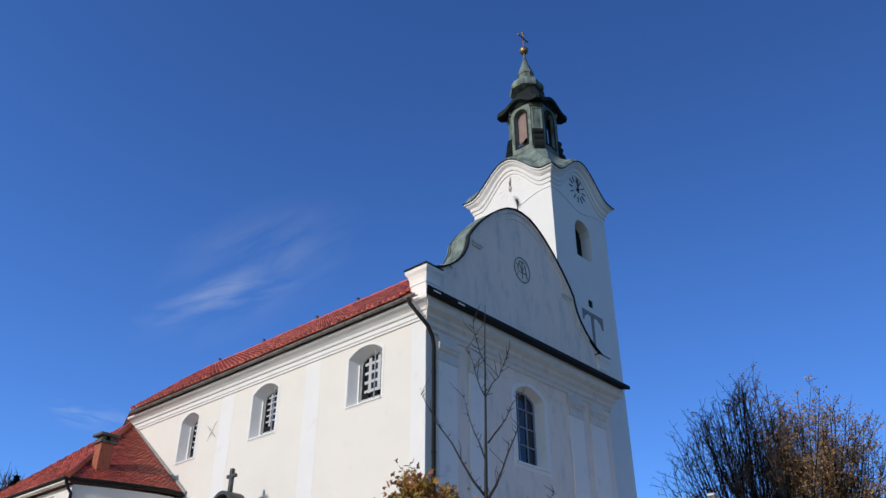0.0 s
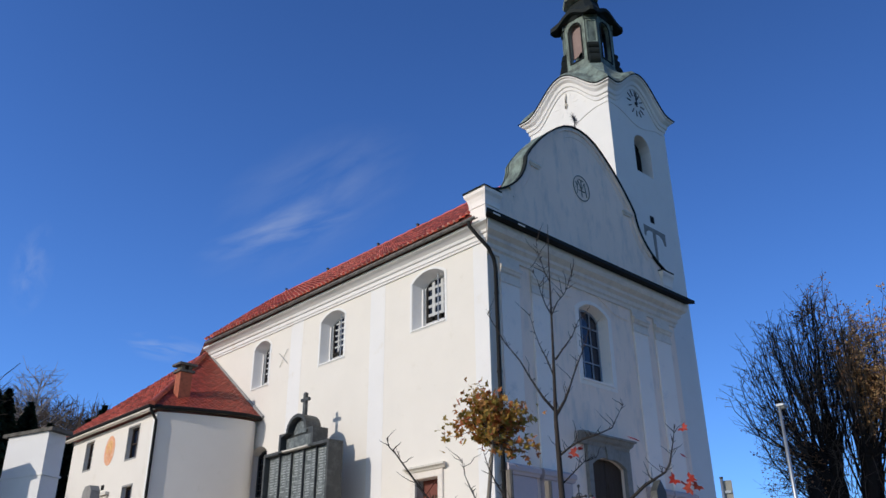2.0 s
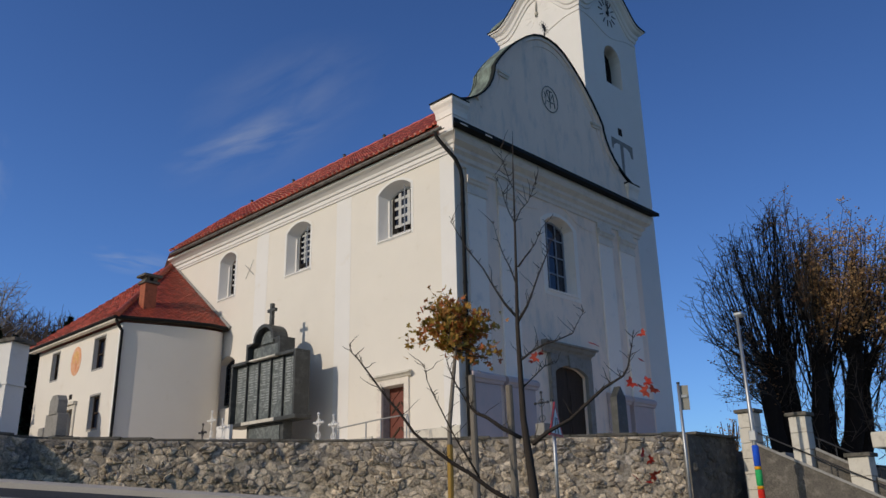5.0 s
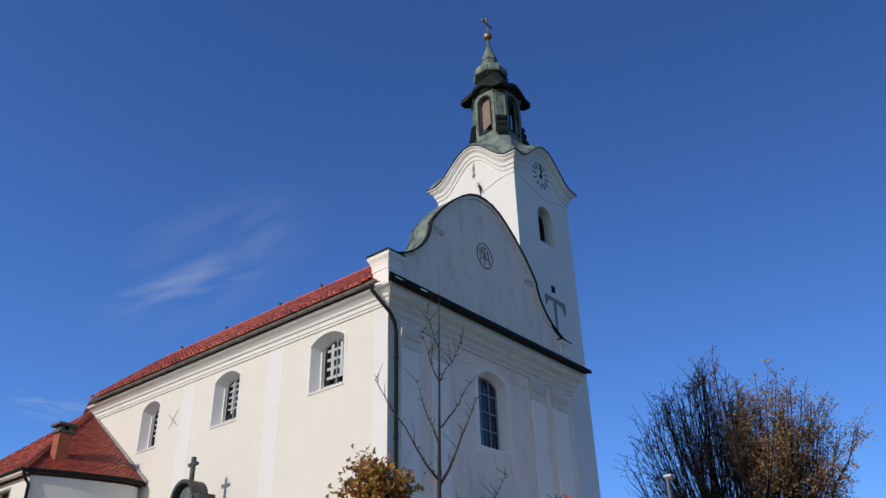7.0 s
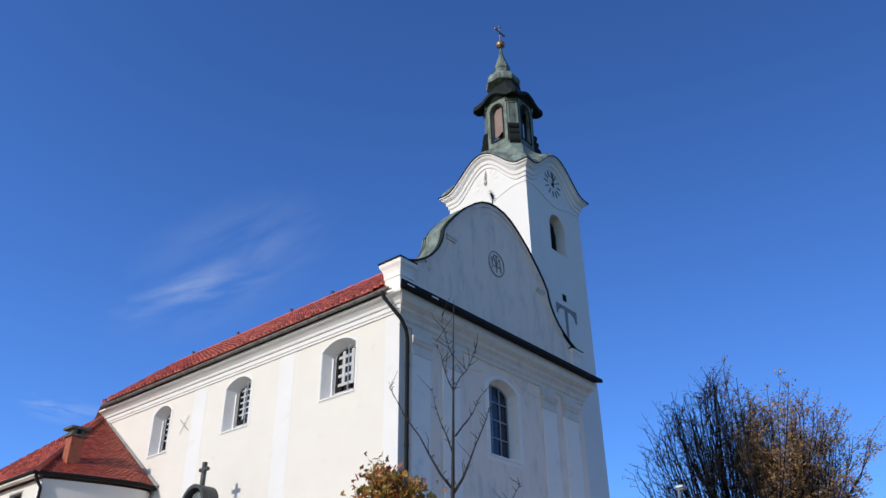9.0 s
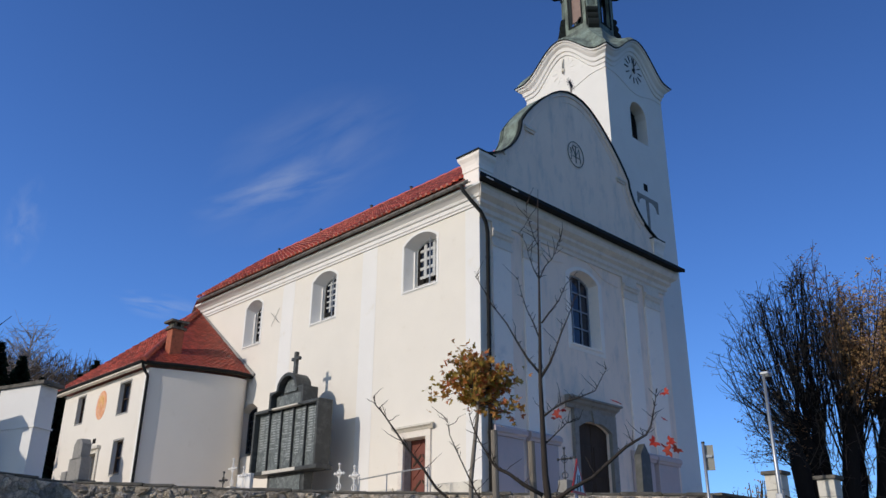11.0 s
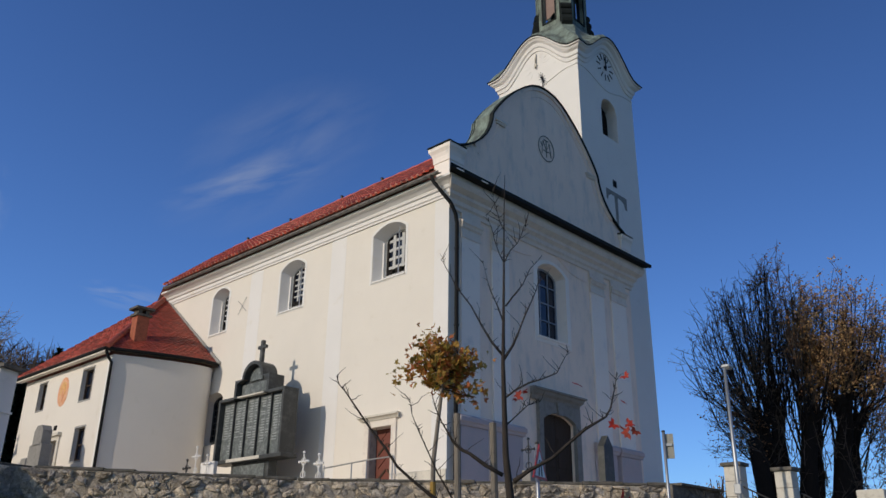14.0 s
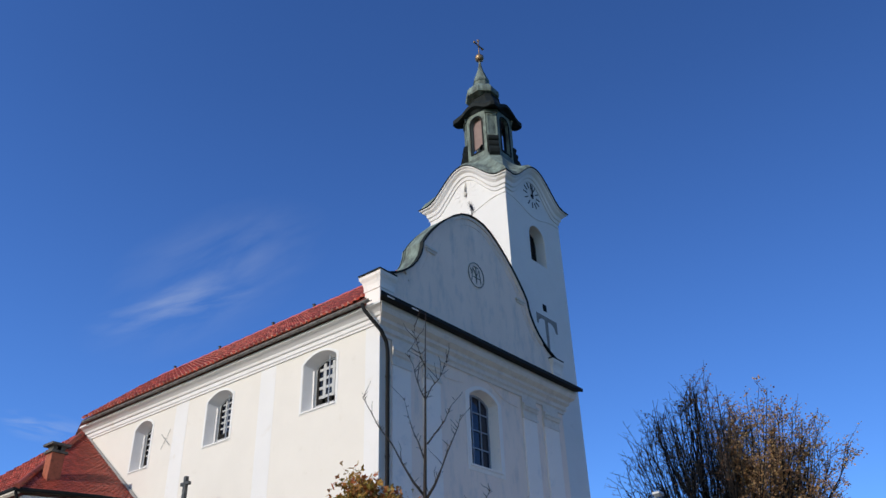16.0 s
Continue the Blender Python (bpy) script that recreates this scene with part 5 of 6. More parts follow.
# ---- gate piers ----
for corners, z0, z1, step_z, label in (([(-11.1, 7.58), (-10.61, 5.98), (-10.05, 6.3), (-10.5, 7.9)], 3.5, 6.26, 5.14, "white plastered gate pier with a slab cap"),
                                       ([(-13.6, 8.4), (-12.52, 6.63), (-11.98, 6.85), (-13.0, 8.8)], 4.45, 5.86, 5.25, "white plastered gate pier on a stone base")):
    g = thing("gate_pier", label, "gate pier", "gate piers")
    cx, cy = sum(p[0] for p in corners) / 4, sum(p[1] for p in corners) / 4
    sc = lambda k: [(cx + (x - cx) * k, cy + (y - cy) * k) for x, y in corners]
    P3 = lambda u, v, d: (u, v, d)
    part("shaft", prism(bmesh.new(), corners, P3, z0, z1), "white", g)
    part("band", prism(bmesh.new(), sc(1.07), P3, step_z, step_z + 0.05), "white", g)
    part("cap", prism(bmesh.new(), sc(1.22), P3, z1, z1 + 0.09), "coping", g)
    part("foot", prism(bmesh.new(), sc(1.05), P3, 2.2, z0 + 0.01), "stone", g)

# ---- street furniture ----
lamp = thing("street_lamp", "tall galvanised street lamp with a striped knitted wrap", "street lamp")
LX, LY = 2.3, -7.72
lz = land(LX, LY)
part("pole", tube(bmesh.new(), [(LX, LY, lz - 0.1), (LX, LY, 3.6), (LX, LY, 6.5)], [0.062, 0.055, 0.036], 12), "zinc", lamp, smooth=True)
part("lamp_head", boxes((LX - 0.05, LX + 0.22, LY - 0.15, LY + 0.08, 6.46, 6.55), bevel=0.03), "zinc", lamp, "flat grey lamp head")
part("lens", boxes((LX, LX + 0.19, LY - 0.12, LY + 0.04, 6.44, 6.462)), "frame_white", lamp)
for nm, c in (("blue", (0.015, 0.10, 0.62)), ("orange", (0.75, 0.33, 0.02)), ("green", (0.02, 0.42, 0.13)), ("red", (0.65, 0.03, 0.02))):
    M["yarn_" + nm] = mat("yarn_" + nm, c, 0.95, 0.2, 12, 90, 0.4)
for nm, z0, z1 in (("blue", 2.70, 3.2), ("orange", 2.62, 2.70), ("green", 2.24, 2.62), ("orange", 2.16, 2.24), ("red", 1.76, 2.16), ("orange", 1.68, 1.76), ("blue", 1.3, 1.68)):
    part("wrap", lathe(bmesh.new(), [(0.055, z0), (0.08, z0 + 0.015), (0.083, (z0 + z1) / 2), (0.08, z1 - 0.015), (0.055, z1)], LX, LY, 14), "yarn_" + nm, lamp, nm + " knitted wrap", smooth=True)
part("junction_box", boxes((LX - 0.08, LX + 0.06, LY - 0.09, LY + 0.09, 3.3, 3.55), bevel=0.02), "zinc", lamp)

M["sign_white"] = mat("sign_white", (0.75, 0.75, 0.74), 0.4, 0.05, 4, 40, 0)
M["sign_red"] = mat("sign_red", (0.55, 0.02, 0.02), 0.4, 0.05, 4, 40, 0)
M["sign_back"] = mat("sign_back", (0.30, 0.29, 0.25), 0.5, 0.1, 4, 40, 0, metal=0.2)


def sign_post(x, y, top, name, label):
    g = thing(name, label, "road sign", "road signs")
    part("post", tube(bmesh.new(), [(x, y, land(x, y) - 0.1), (x, y, top)], 0.03, 10), "zinc", g, smooth=True)
    part("post_cap", lathe(bmesh.new(), [(0.034, top - 0.02), (0.034, top + 0.015), (0.01, top + 0.02)], x, y, 10), "iron", g)
    return g


g = sign_post(-6.40, -8.12, 3.5, "warning_sign", "triangular red-edged warning sign on a steel post")
tn, nn = Vector((0.955, 0.29, 0)).normalized(), Vector((0.29, -0.955, 0)).normalized()
tri = lambda k: [(-0.34 * k, -0.15 * k), (0.34 * k, -0.15 * k), (0, 0.43 * k)]
put = lambda u, v, d: tuple(Vector((-6.40, -8.12, 3.05 + v)) + tn * u + nn * d)
pl = part("plate", prism(bmesh.new(), tri(1.0), put, 0.035, 0.05), "sign_red", g, "red edge of the sign")
part("face", prism(bmesh.new(), tri(0.72), put, 0.05, 0.054), "sign_white", pl)
for u in (-0.07, 0.07):
    part("symbol_bar", prism(bmesh.new(), [(u - 0.025, -0.1), (u + 0.025, -0.1), (u * 0.5 + 0.015, 0.16), (u * 0.5 - 0.015, 0.16)], put, 0.054, 0.057), "iron", pl)
g = sign_post(-2.83, -8.59, 4.1, "sign_from_behind", "small rectangular road sign turned away on a steel post")
tn, nn = Vector((0.62, 0.2, 0)).normalized(), Vector((-0.31, 0.95, 0)).normalized()
put = lambda u, v, d: tuple(Vector((-2.78, -8.62, 3.83 + v)) + Vector((0.42, -0.9, 0)) * u + Vector((0.9, 0.42, 0)) * d)
part("plate", prism(bmesh.new(), [(-0.03, -0.26), (0.13, -0.26), (0.13, 0.22), (-0.03, 0.22)], put, 0.0, 0.025), "sign_back", g)
part("bracket", prism(bmesh.new(), [(-0.05, -0.02), (0.1, -0.02), (0.1, 0.03), (-0.05, 0.03)], put, -0.03, 0.0), "zinc", g)

# ---- stair piers at the corner ----
for i, (x, y, z, wd) in enumerate(((4.15, -6.85, 4.3, 0.44), (4.62, -8.02, 4.13, 0.44), (5.02, -9.25, 3.02, 0.5), (5.5, -10.6, 2.6, 0.5))):
    g = thing("stair_pier", "square pale stone pier with a slab cap beside the steps", "pier", "stair piers")
    n_ = max(3, int((z - 1.2) / 0.38))
    for k in range(n_):
        z0 = 1.0 + (z - 1.09) * k / n_
        z1 = 1.0 + (z - 1.09) * (k + 1) / n_
        part("block", boxes((x - wd / 2, x + wd / 2, y - wd / 2, y + wd / 2, z0, z1 - 0.008), bevel=0.015), "pale_stone", g)
    part("cap", boxes((x - wd / 2 - 0.07, x + wd / 2 + 0.07, y - wd / 2 - 0.07, y + wd / 2 + 0.07, z - 0.1, z), bevel=0.02), "coping", g)
for name, a, b, w_ in (("parapet", (3.95, -7.0, 3.35), (4.9, -10.3, 1.55), 0.3), ("parapet", (4.75, -8.25, 3.15), (5.1, -9.1, 2.65), 0.25), ("parapet", (5.15, -9.5, 2.35), (5.5, -10.4, 1.9), 0.25)):
    g = thing(name, "sloping pale stone parapet of the steps with an iron rail", "parapet", "stair parapets")
    A, B = Vector(a), Vector(b)
    d = (B - A)
    sd_ = Vector((d.y, -d.x, 0)).normalized() * w_ / 2
    bm = loft(bmesh.new(), [[p + sd_, p - sd_, Vector((p.x, p.y, 0.6)) - sd_, Vector((p.x, p.y, 0.6)) + sd_] for p in (A, B)])
    # dark below the capstone: shade painted as darker stone
    part("wall", bm, "dark_stone", g)
    part("capstone", loft(bmesh.new(), [[p + sd_ * 1.2, p - sd_ * 1.2, p - sd_ * 1.2 + Vector((0, 0, 0.07)), p + sd_ * 1.2 + Vector((0, 0, 0.07))] for p in (A, B)]), "concrete", g)
    part("handrail", tube(bmesh.new(), [A + Vector((0.1, 0, 0.34)), B + Vector((0.1, 0, 0.34))], 0.022, 6), "iron", g)
    for t in (0.08, 0.5, 0.92):
        p = A.lerp(B, t)
        part("rail_post", tube(bmesh.new(), [p + Vector((0.1, 0, 0)), p + Vector((0.1, 0, 0.34))], 0.016, 5), "iron", g)
g = thing("stone_steps", "grey stone steps climbing to the churchyard", "steps")
for k in range(10):
    part("step", boxes((5.15 - 0.02 * k, 7.2, -10.6 + 0.36 * k, -10.2 + 0.36 * k, 0.5, 1.55 + 0.18 * k), bevel=0.012), "concrete", g)
g = thing("trough", "pale concrete planter beside the steps", "planter")
part("bowl", boxes((6.2, 7.4, -9.9, -9.2, 3.2, 3.62), bevel=0.04), "pale_stone", g)
part("foot", boxes((6.5, 7.1, -9.7, -9.4, 1.4, 3.2), bevel=0.03), "concrete", g)
house = thing("house", "distant pale pink house with a low roof", "house")
part("wall", boxes((17.0, 25.0, -17.5, -11.9, 0.0, 5.6)), "facade", house)
part("roof", prism(bmesh.new(), [(-18.1, 5.5), (-11.3, 5.5), (-14.7, 8.2)], lambda u, v, d: (d, u, v), 16.5, 25.5), "tile_old", house)
for yy in (-16.6, -14.6, -12.9):
    w = part("window", boxes((16.97, 17.0, yy, yy + 0.9, 3.2, 4.5)), "glass", house)
    part("window_frame", pierced(bmesh.new(), [(yy - 0.1, 3.1), (yy + 1.0, 3.1), (yy + 1.0, 4.6), (yy - 0.1, 4.6)], [([(yy, 3.2), (yy + 0.9, 3.2), (yy + 0.9, 4.5), (yy, 4.5)],) * 2], lambda u, v, d: (16.94 + d, u, v), 0.05), "white", w)


# ---- trees ----
def bend(a, b, r, amount=0.12, n=4):
    """Points from a to b with a natural wobble."""
    a, b = Vector(a), Vector(b)
    L = (b - a).length
    out = [a]
    for i in range(1, n):
        t = i / n
        out.append(a.lerp(b, t) + Vector((r.uniform(-1, 1), r.uniform(-1, 1), r.uniform(-1, 1))) * L * amount * 0.35)
    return out + [b]


def leaf_shape(c, size, r, lobes=False):
    """A leaf: a folded blade, or a five-lobed star."""
    ax = Vector((r.uniform(-1, 1), r.uniform(-1, 1), r.uniform(-0.8, 0.5))).normalized()
    sd_ = ax.cross(Vector((r.uniform(-1, 1), r.uniform(-1, 1), r.uniform(-1, 1)))).normalized()
    up = ax.cross(sd_) * size * 0.18
    c = Vector(c)
    if not lobes:
        return [c, c + (ax * 0.5 + sd_ * 0.36) * size + up, c + ax * size, c + (ax * 0.5 - sd_ * 0.36) * size + up], [(0, 1, 2), (0, 2, 3)]
    v = [c]
    for k in range(11):
        a = -2.3 + 4.6 * k / 10
        rad = size * (1.0 if k in (1, 5, 9) else 0.85 if k in (3, 7) else 0.56)
        v.append(c + ax * math.cos(a) * rad + sd_ * math.sin(a) * rad + up * abs(math.sin(a)))
    return v, [(0, k, k + 1) for k in range(1, 11)]


def leaves(name, spots, size, material, parent, r, lobes=False):
    v, f = [], []
    for p in spots:
        a, b = leaf_shape(p, size * r.uniform(0.7, 1.25), r, lobes)
        k = len(v)
        v += [tuple(q) for q in a]
        f += [tuple(i + k for i in q) for q in b]
    return raw(name, v, f, material, parent, "stuff")


# young tree, almost bare
r = random.Random(8)
U = Vector((0.70, -0.714, 0))
DEP = Vector((0.714, 0.70, 0))
TB = Vector((-10.02, -10.38, 0))
young = thing("young_tree", "young bare maple with a few red leaves", "tree", "staked trees")
P = lambda u, z, d=0.0: TB + U * u + DEP * d + Vector((0, 0, z))
gz = land(TB.x, TB.y)
part("trunk", tube(bmesh.new(), [P(0.12, gz - 0.1), P(0.10, 1.5), P(0.075, 1.94), P(0.0, 2.73), P(-0.015, 3.84), P(0.0, 4.4), P(0.015, 5.04), P(0.03, 5.9), P(0.05, 6.5)], [0.068, 0.06, 0.054, 0.038, 0.025, 0.019, 0.014, 0.008, 0.003], 10), "bark_young", young, smooth=True)
BOUGHS = [
    ([(0.1, 1.6), (-0.41, 1.93), (-0.85, 2.23), (-1.28, 2.56), (-1.63, 3.0), (-1.95, 3.42), (-2.06, 3.6)], 0.04, -0.3),
    ([(-0.03, 2.5), (-0.43, 2.75), (-0.64, 2.9), (-0.78, 3.14), (-0.89, 3.5)], 0.035, 0.2),
    ([(-0.55, 2.05), (-0.8, 2.5), (-1.05, 3.0), (-1.17, 3.38)], 0.02, -0.2),
    ([(0.08, 2.42), (0.57, 2.7), (0.99, 3.07), (1.24, 3.21), (1.35, 3.46), (1.43, 3.78)], 0.036, 0.1),
    ([(0.0, 3.42), (0.28, 3.60), (0.64, 3.72), (0.78, 3.98)], 0.022, -0.2),
    ([(0.02, 3.1), (0.3, 3.35), (0.46, 3.42)], 0.013, 0.2),
    ([(-0.02, 3.95), (-0.28, 4.36), (-0.6, 4.86), (-0.82, 5.28)], 0.025, 0.1),
    ([(0.0, 3.9), (0.2, 4.3), (0.38, 4.7), (0.5, 5.05)], 0.024, 0.15),
    ([(0.02, 4.6), (0.25, 4.9), (0.46, 5.22)], 0.017, -0.15),
    ([(-0.01, 4.4), (-0.15, 4.8), (-0.25, 5.25)], 0.015, 0.1),
    ([(0.02, 5.2), (-0.1, 5.5), (-0.23, 5.85)], 0.012, -0.1),
    ([(0.02, 5.22), (0.2, 5.5), (0.33, 5.78)], 0.012, 0.1),
    ([(0.03, 5.65), (-0.08, 6.0), (-0.12, 6.3)], 0.009, 0.05)]
tw = bmesh.new()
for pts, rad, dep in BOUGHS:
    pts = [q for a, b in zip(pts, pts[1:]) for q in (a, ((a[0] + b[0]) / 2 + r.uniform(-0.022, 0.022), (a[1] + b[1]) / 2 + r.uniform(-0.022, 0.022)))] + pts[-1:]
    n = len(pts)
    line = [P(u + r.uniform(-0.012, 0.012), z + r.uniform(-0.012, 0.012), dep * i / n) for i, (u, z) in enumerate(pts)]
    part("limb", tube(bmesh.new(), line, [0.72 * rad * (1 - 0.85 * i / (n - 1)) * r.uniform(0.88, 1.15) for i in range(n)], 7), "bark_young", young, smooth=True)
    for i in range(1, n):
        for _ in range(4):
            a = line[i - 1].lerp(line[i], r.random())
            L = r.choice((0.04, 0.05, 0.07, 0.1, 0.16, 0.28))
            d = Vector((0, 0, r.uniform(0.3, 1))) + U * r.uniform(-0.9, 0.9) + DEP * r.uniform(-0.5, 0.5)
            tube(tw, bend(a, a + d.normalized() * L, r, 0.2, 3), [0.006, 0.005, 0.004, 0.002], 4)
part("side_growth", tw, "bark_young", young)["kind"] = "stuff"
RED = [(1.5, 3.12), (1.42, 3.08), (1.58, 3.05), (1.36, 3.13), (1.49, 3.02), (0.2, 3.44), (0.26, 3.5), (0.16, 3.4), (1.5, 3.74), (0.9, 3.6), (1.38, 2.3), (1.46, 2.22), (1.3, 2.02), (1.4, 1.98), (1.5, 2.05), (1.46, 3.4)]
leaves("leaves", [P(u + r.uniform(-0.02, 0.02), z, r.uniform(-0.08, 0.08)) for u, z in RED], 0.085, "leaf_red", young, r, True)
st = thing("tree_stake", "weathered grey wooden stake beside the young tree", "stake", "tree stakes")
part("stake_pole", tube(bmesh.new(), [(-9.70, -9.96, land(-9.7, -9.96) - 0.1), (-9.73, -9.94, 3.2)], 0.045, 8), "stake", st)

# small leafy maple
r = random.Random(21)
leafy = thing("small_maple", "small round-headed maple with yellow and rusty autumn leaves", "tree", "staked trees")
C = Vector((-9.05, -8.38, 4.36))
bz = land(C.x, C.y)
part("trunk", tube(bmesh.new(), [(C.x - 0.07, C.y + 0.08, bz - 0.1), (C.x - 0.07, C.y + 0.08, 2.9), (C.x, C.y, 3.9), (C.x + 0.02, C.y, 4.5)], [0.038, 0.034, 0.026, 0.012], 8), "stake", leafy, smooth=True)
part("trunk_guard", lathe(bmesh.new(), [(0.043, bz), (0.043, 2.62)], C.x - 0.07, C.y + 0.08, 8), "ochre_stake", leafy, "ochre trunk wrapping")
spots, tw = [], bmesh.new()
for k in range(46):
    a = r.uniform(0, 2 * math.pi)
    el = r.uniform(-0.35, 1.25)
    ln = r.uniform(0.4, 0.82) * (1.0 if el < 0.6 else 0.85)
    d = Vector((math.cos(a) * math.cos(el), math.sin(a) * math.cos(el), math.sin(el) * 0.95))
    p0 = Vector((C.x, C.y, r.uniform(3.95, 4.42)))
    p1 = p0 + d * ln + Vector((0, 0, 0.08))
    line = bend(p0, p1, r, 0.25, 4)
    tube(tw, line, [0.011, 0.009, 0.007, 0.005, 0.002], 4)
    for _ in range(28):
        t = r.uniform(0.3, 1.05)
        spots.append(p0.lerp(p1, t) + Vector((r.gauss(0, 0.085), r.gauss(0, 0.085), r.gauss(0, 0.08))))
part("brushwood", tw, "twig", leafy)["kind"] = "stuff"
leaves("crown", spots, 0.06, "leaf_autumn", leafy, r, True)
st = thing("tree_stake", "grey wooden stake tied to the small maple", "stake", "tree stakes")
part("stake_pole", tube(bmesh.new(), [(-8.87, -8.58, land(-8.87, -8.58) - 0.1), (-8.90, -8.56, 3.6)], 0.05, 8), "stake", st)

# old pollarded tree
r = random.Random(3)
old = thing("old_tree", "old many-stemmed pollarded tree with sparse brown leaves", "tree")
OB, OS = Vector((27.0, -1.0, 0)), 1.2
OU, OD = Vector((0.64, -0.77, 0)), Vector((0.77, 0.64, 0))
O = lambda u, z, d=0.0: OB + (OU * u + OD * d) * OS + Vector((0, 0, 1.5 + (z - 1.5) * OS))
tv, tf = [], []


def twig(a, b, r0, r1):
    """A cheap three-sided twig."""
    a, b = Vector(a), Vector(b)
    d = (b - a).normalized()
    s1 = d.cross(Vector((0.3, 0.5, 0.81))).normalized()
    s2 = d.cross(s1)
    k = len(tv)
    for p, rr in ((a, r0), (b, r1)):
        tv.extend(tuple(p + (s1 * math.cos(q) + s2 * math.sin(q)) * rr) for q in (0, 2.09, 4.19))
    tf.extend([(k, k + 1, k + 4, k + 3), (k + 1, k + 2, k + 5, k + 4), (k + 2, k, k + 3, k + 5)])


DOME = [(-6.0, 9.4), (-5.3, 10.9), (-4.4, 12.9), (-3.0, 14.1), (-1.6, 15.2), (-0.8, 14.9), (0.0, 14.1), (1.2, 14.2), (2.6, 13.7), (4.0, 12.8), (5.0, 11.6), (5.7, 10.4)]


def dome(u):
    u = max(-6.0, min(5.69, u))
    for (a, za), (b, zb) in zip(DOME, DOME[1:]):
        if a <= u <= b:
            return za + (zb - za) * (u - a) / (b - a)


# foot, head along the crown, head height, depth, thickness, shoots, spread of the shoots' tips
STEMS = [(-1.5, -2.2, 7.6, -0.3, 0.40, 46, (-5.5, -1.2)), (-1.3, -1.15, 8.3, 0.5, 0.34, 48, (-3.2, 0.2)), (-0.9, -0.2, 7.8, -0.5, 0.40, 40, (-1.6, 1.2)),
         (-0.1, 0.5, 8.2, 0.7, 0.32, 34, (-0.4, 2.4)), (0.5, 1.45, 8.5, -0.2, 0.42, 42, (0.4, 4.0)), (1.0, 2.3, 8.0, 0.5, 0.34, 38, (1.8, 5.1))]
gold, rust = [], []
for foot, hu, hz, dep, wide, shoots, (lo_u, hi_u) in STEMS:
    line = bend(O(foot, 2.9, dep * 0.4), O(hu, hz, dep), r, 0.08, 6)
    part("stem", tube(bmesh.new(), line, [wide * OS * q * r.uniform(0.93, 1.08) for q in (1.5, 1.2, 1.05, 0.98, 0.9, 0.85, 0.8)], 10), "bark", old, smooth=True)
    bm = bmesh.new()
    bmesh.ops.create_icosphere(bm, subdivisions=2, radius=wide * 1.25, matrix=Matrix.Translation(O(hu, hz, dep)))
    for v in bm.verts:
        v.co += Vector((r.uniform(-1, 1), r.uniform(-1, 1), r.uniform(-0.6, 1.2))) * wide * 0.35
    part("pollard_head", bm, "bark", old)
    for k in range(shoots):
        ut = lo_u + (hi_u - lo_u) * (k + r.random()) / shoots
        long = r.random() < 0.55
        low = r.uniform(0.4, 2.6) if k % 3 == 0 else 0.0
        p0 = O(hu + (foot - hu) * low / 5 + r.uniform(-0.4, 0.4), hz - low + r.uniform(-0.5, 0.4), dep + r.uniform(-0.45, 0.45))
        top_z = hz + (dome(ut) - hz) * (r.uniform(0.84, 0.97) if long else r.uniform(0.45, 0.85))
        if not long:
            ut = hu + (ut - hu) * r.uniform(0.75, 1.05)
        p1 = O(ut, max(top_z, hz + 0.6), dep * 1.3 + r.gauss(0, 1.3))
        side = (OU * (ut - hu) * 0.10 - Vector((0, 0, 0.10 * abs(ut - hu)))) * OS
        ln = [p0.lerp(p1, t) + side * math.sin(math.pi * t) * 1.4 + Vector((r.gauss(0, 0.05), r.gauss(0, 0.05), r.gauss(0, 0.05))) * (t > 0) for t in [q / 6 for q in range(7)]]
        rad = r.uniform(0.042, 0.064) if long else r.uniform(0.026, 0.042)
        part("branch", tube(bmesh.new(), ln, [rad * (1 - 0.13 * q) for q in range(7)], 5), "bark", old)
        way = (p1 - p0).normalized()
        for j in range(11):
            q = r.uniform(0.3, 1.0) * 5.99
            q0 = ln[int(q)].lerp(ln[int(q) + 1], q % 1)
            q1 = q0 + (way + Vector((r.uniform(-0.85, 0.85), r.uniform(-0.85, 0.85), r.uniform(-0.5, 0.5)))) * r.uniform(0.3, 0.95)
            twig(q0, q1, 0.019, 0.009)
            for _ in range(3):
                w0 = q0.lerp(q1, r.uniform(0.3, 1))
                w1 = w0 + (way * 0.4 + Vector((r.gauss(0, 0.6), r.gauss(0, 0.6), r.gauss(0, 0.5)))) * r.uniform(0.2, 0.5)
                twig(w0, w1, 0.012, 0.006)
                u = (w1 - OB).dot(OU) / OS
                # sunlit right side put into the leaf colour: bright gold there, darker rust leftwards
                chance = 0.95 if u > 0.0 else 0.2 if -2.2 < u and w1.z > 12.5 else 0.05
                if r.random() < chance:
                    (gold if u > -0.5 and r.random() < 0.9 else rust).extend(w1 + Vector((r.gauss(0, 0.13), r.gauss(0, 0.13), r.gauss(0, 0.13))) for _ in range(4))
# low side growth with a few leaves left, and suckers round a stump
part("stump", tube(bmesh.new(), bend(O(-2.3, 2.9, -0.6), O(-2.8, 7.0, -0.9), r, 0.1, 4), [0.55, 0.46, 0.42, 0.46, 0.3], 10), "bark", old, smooth=True)
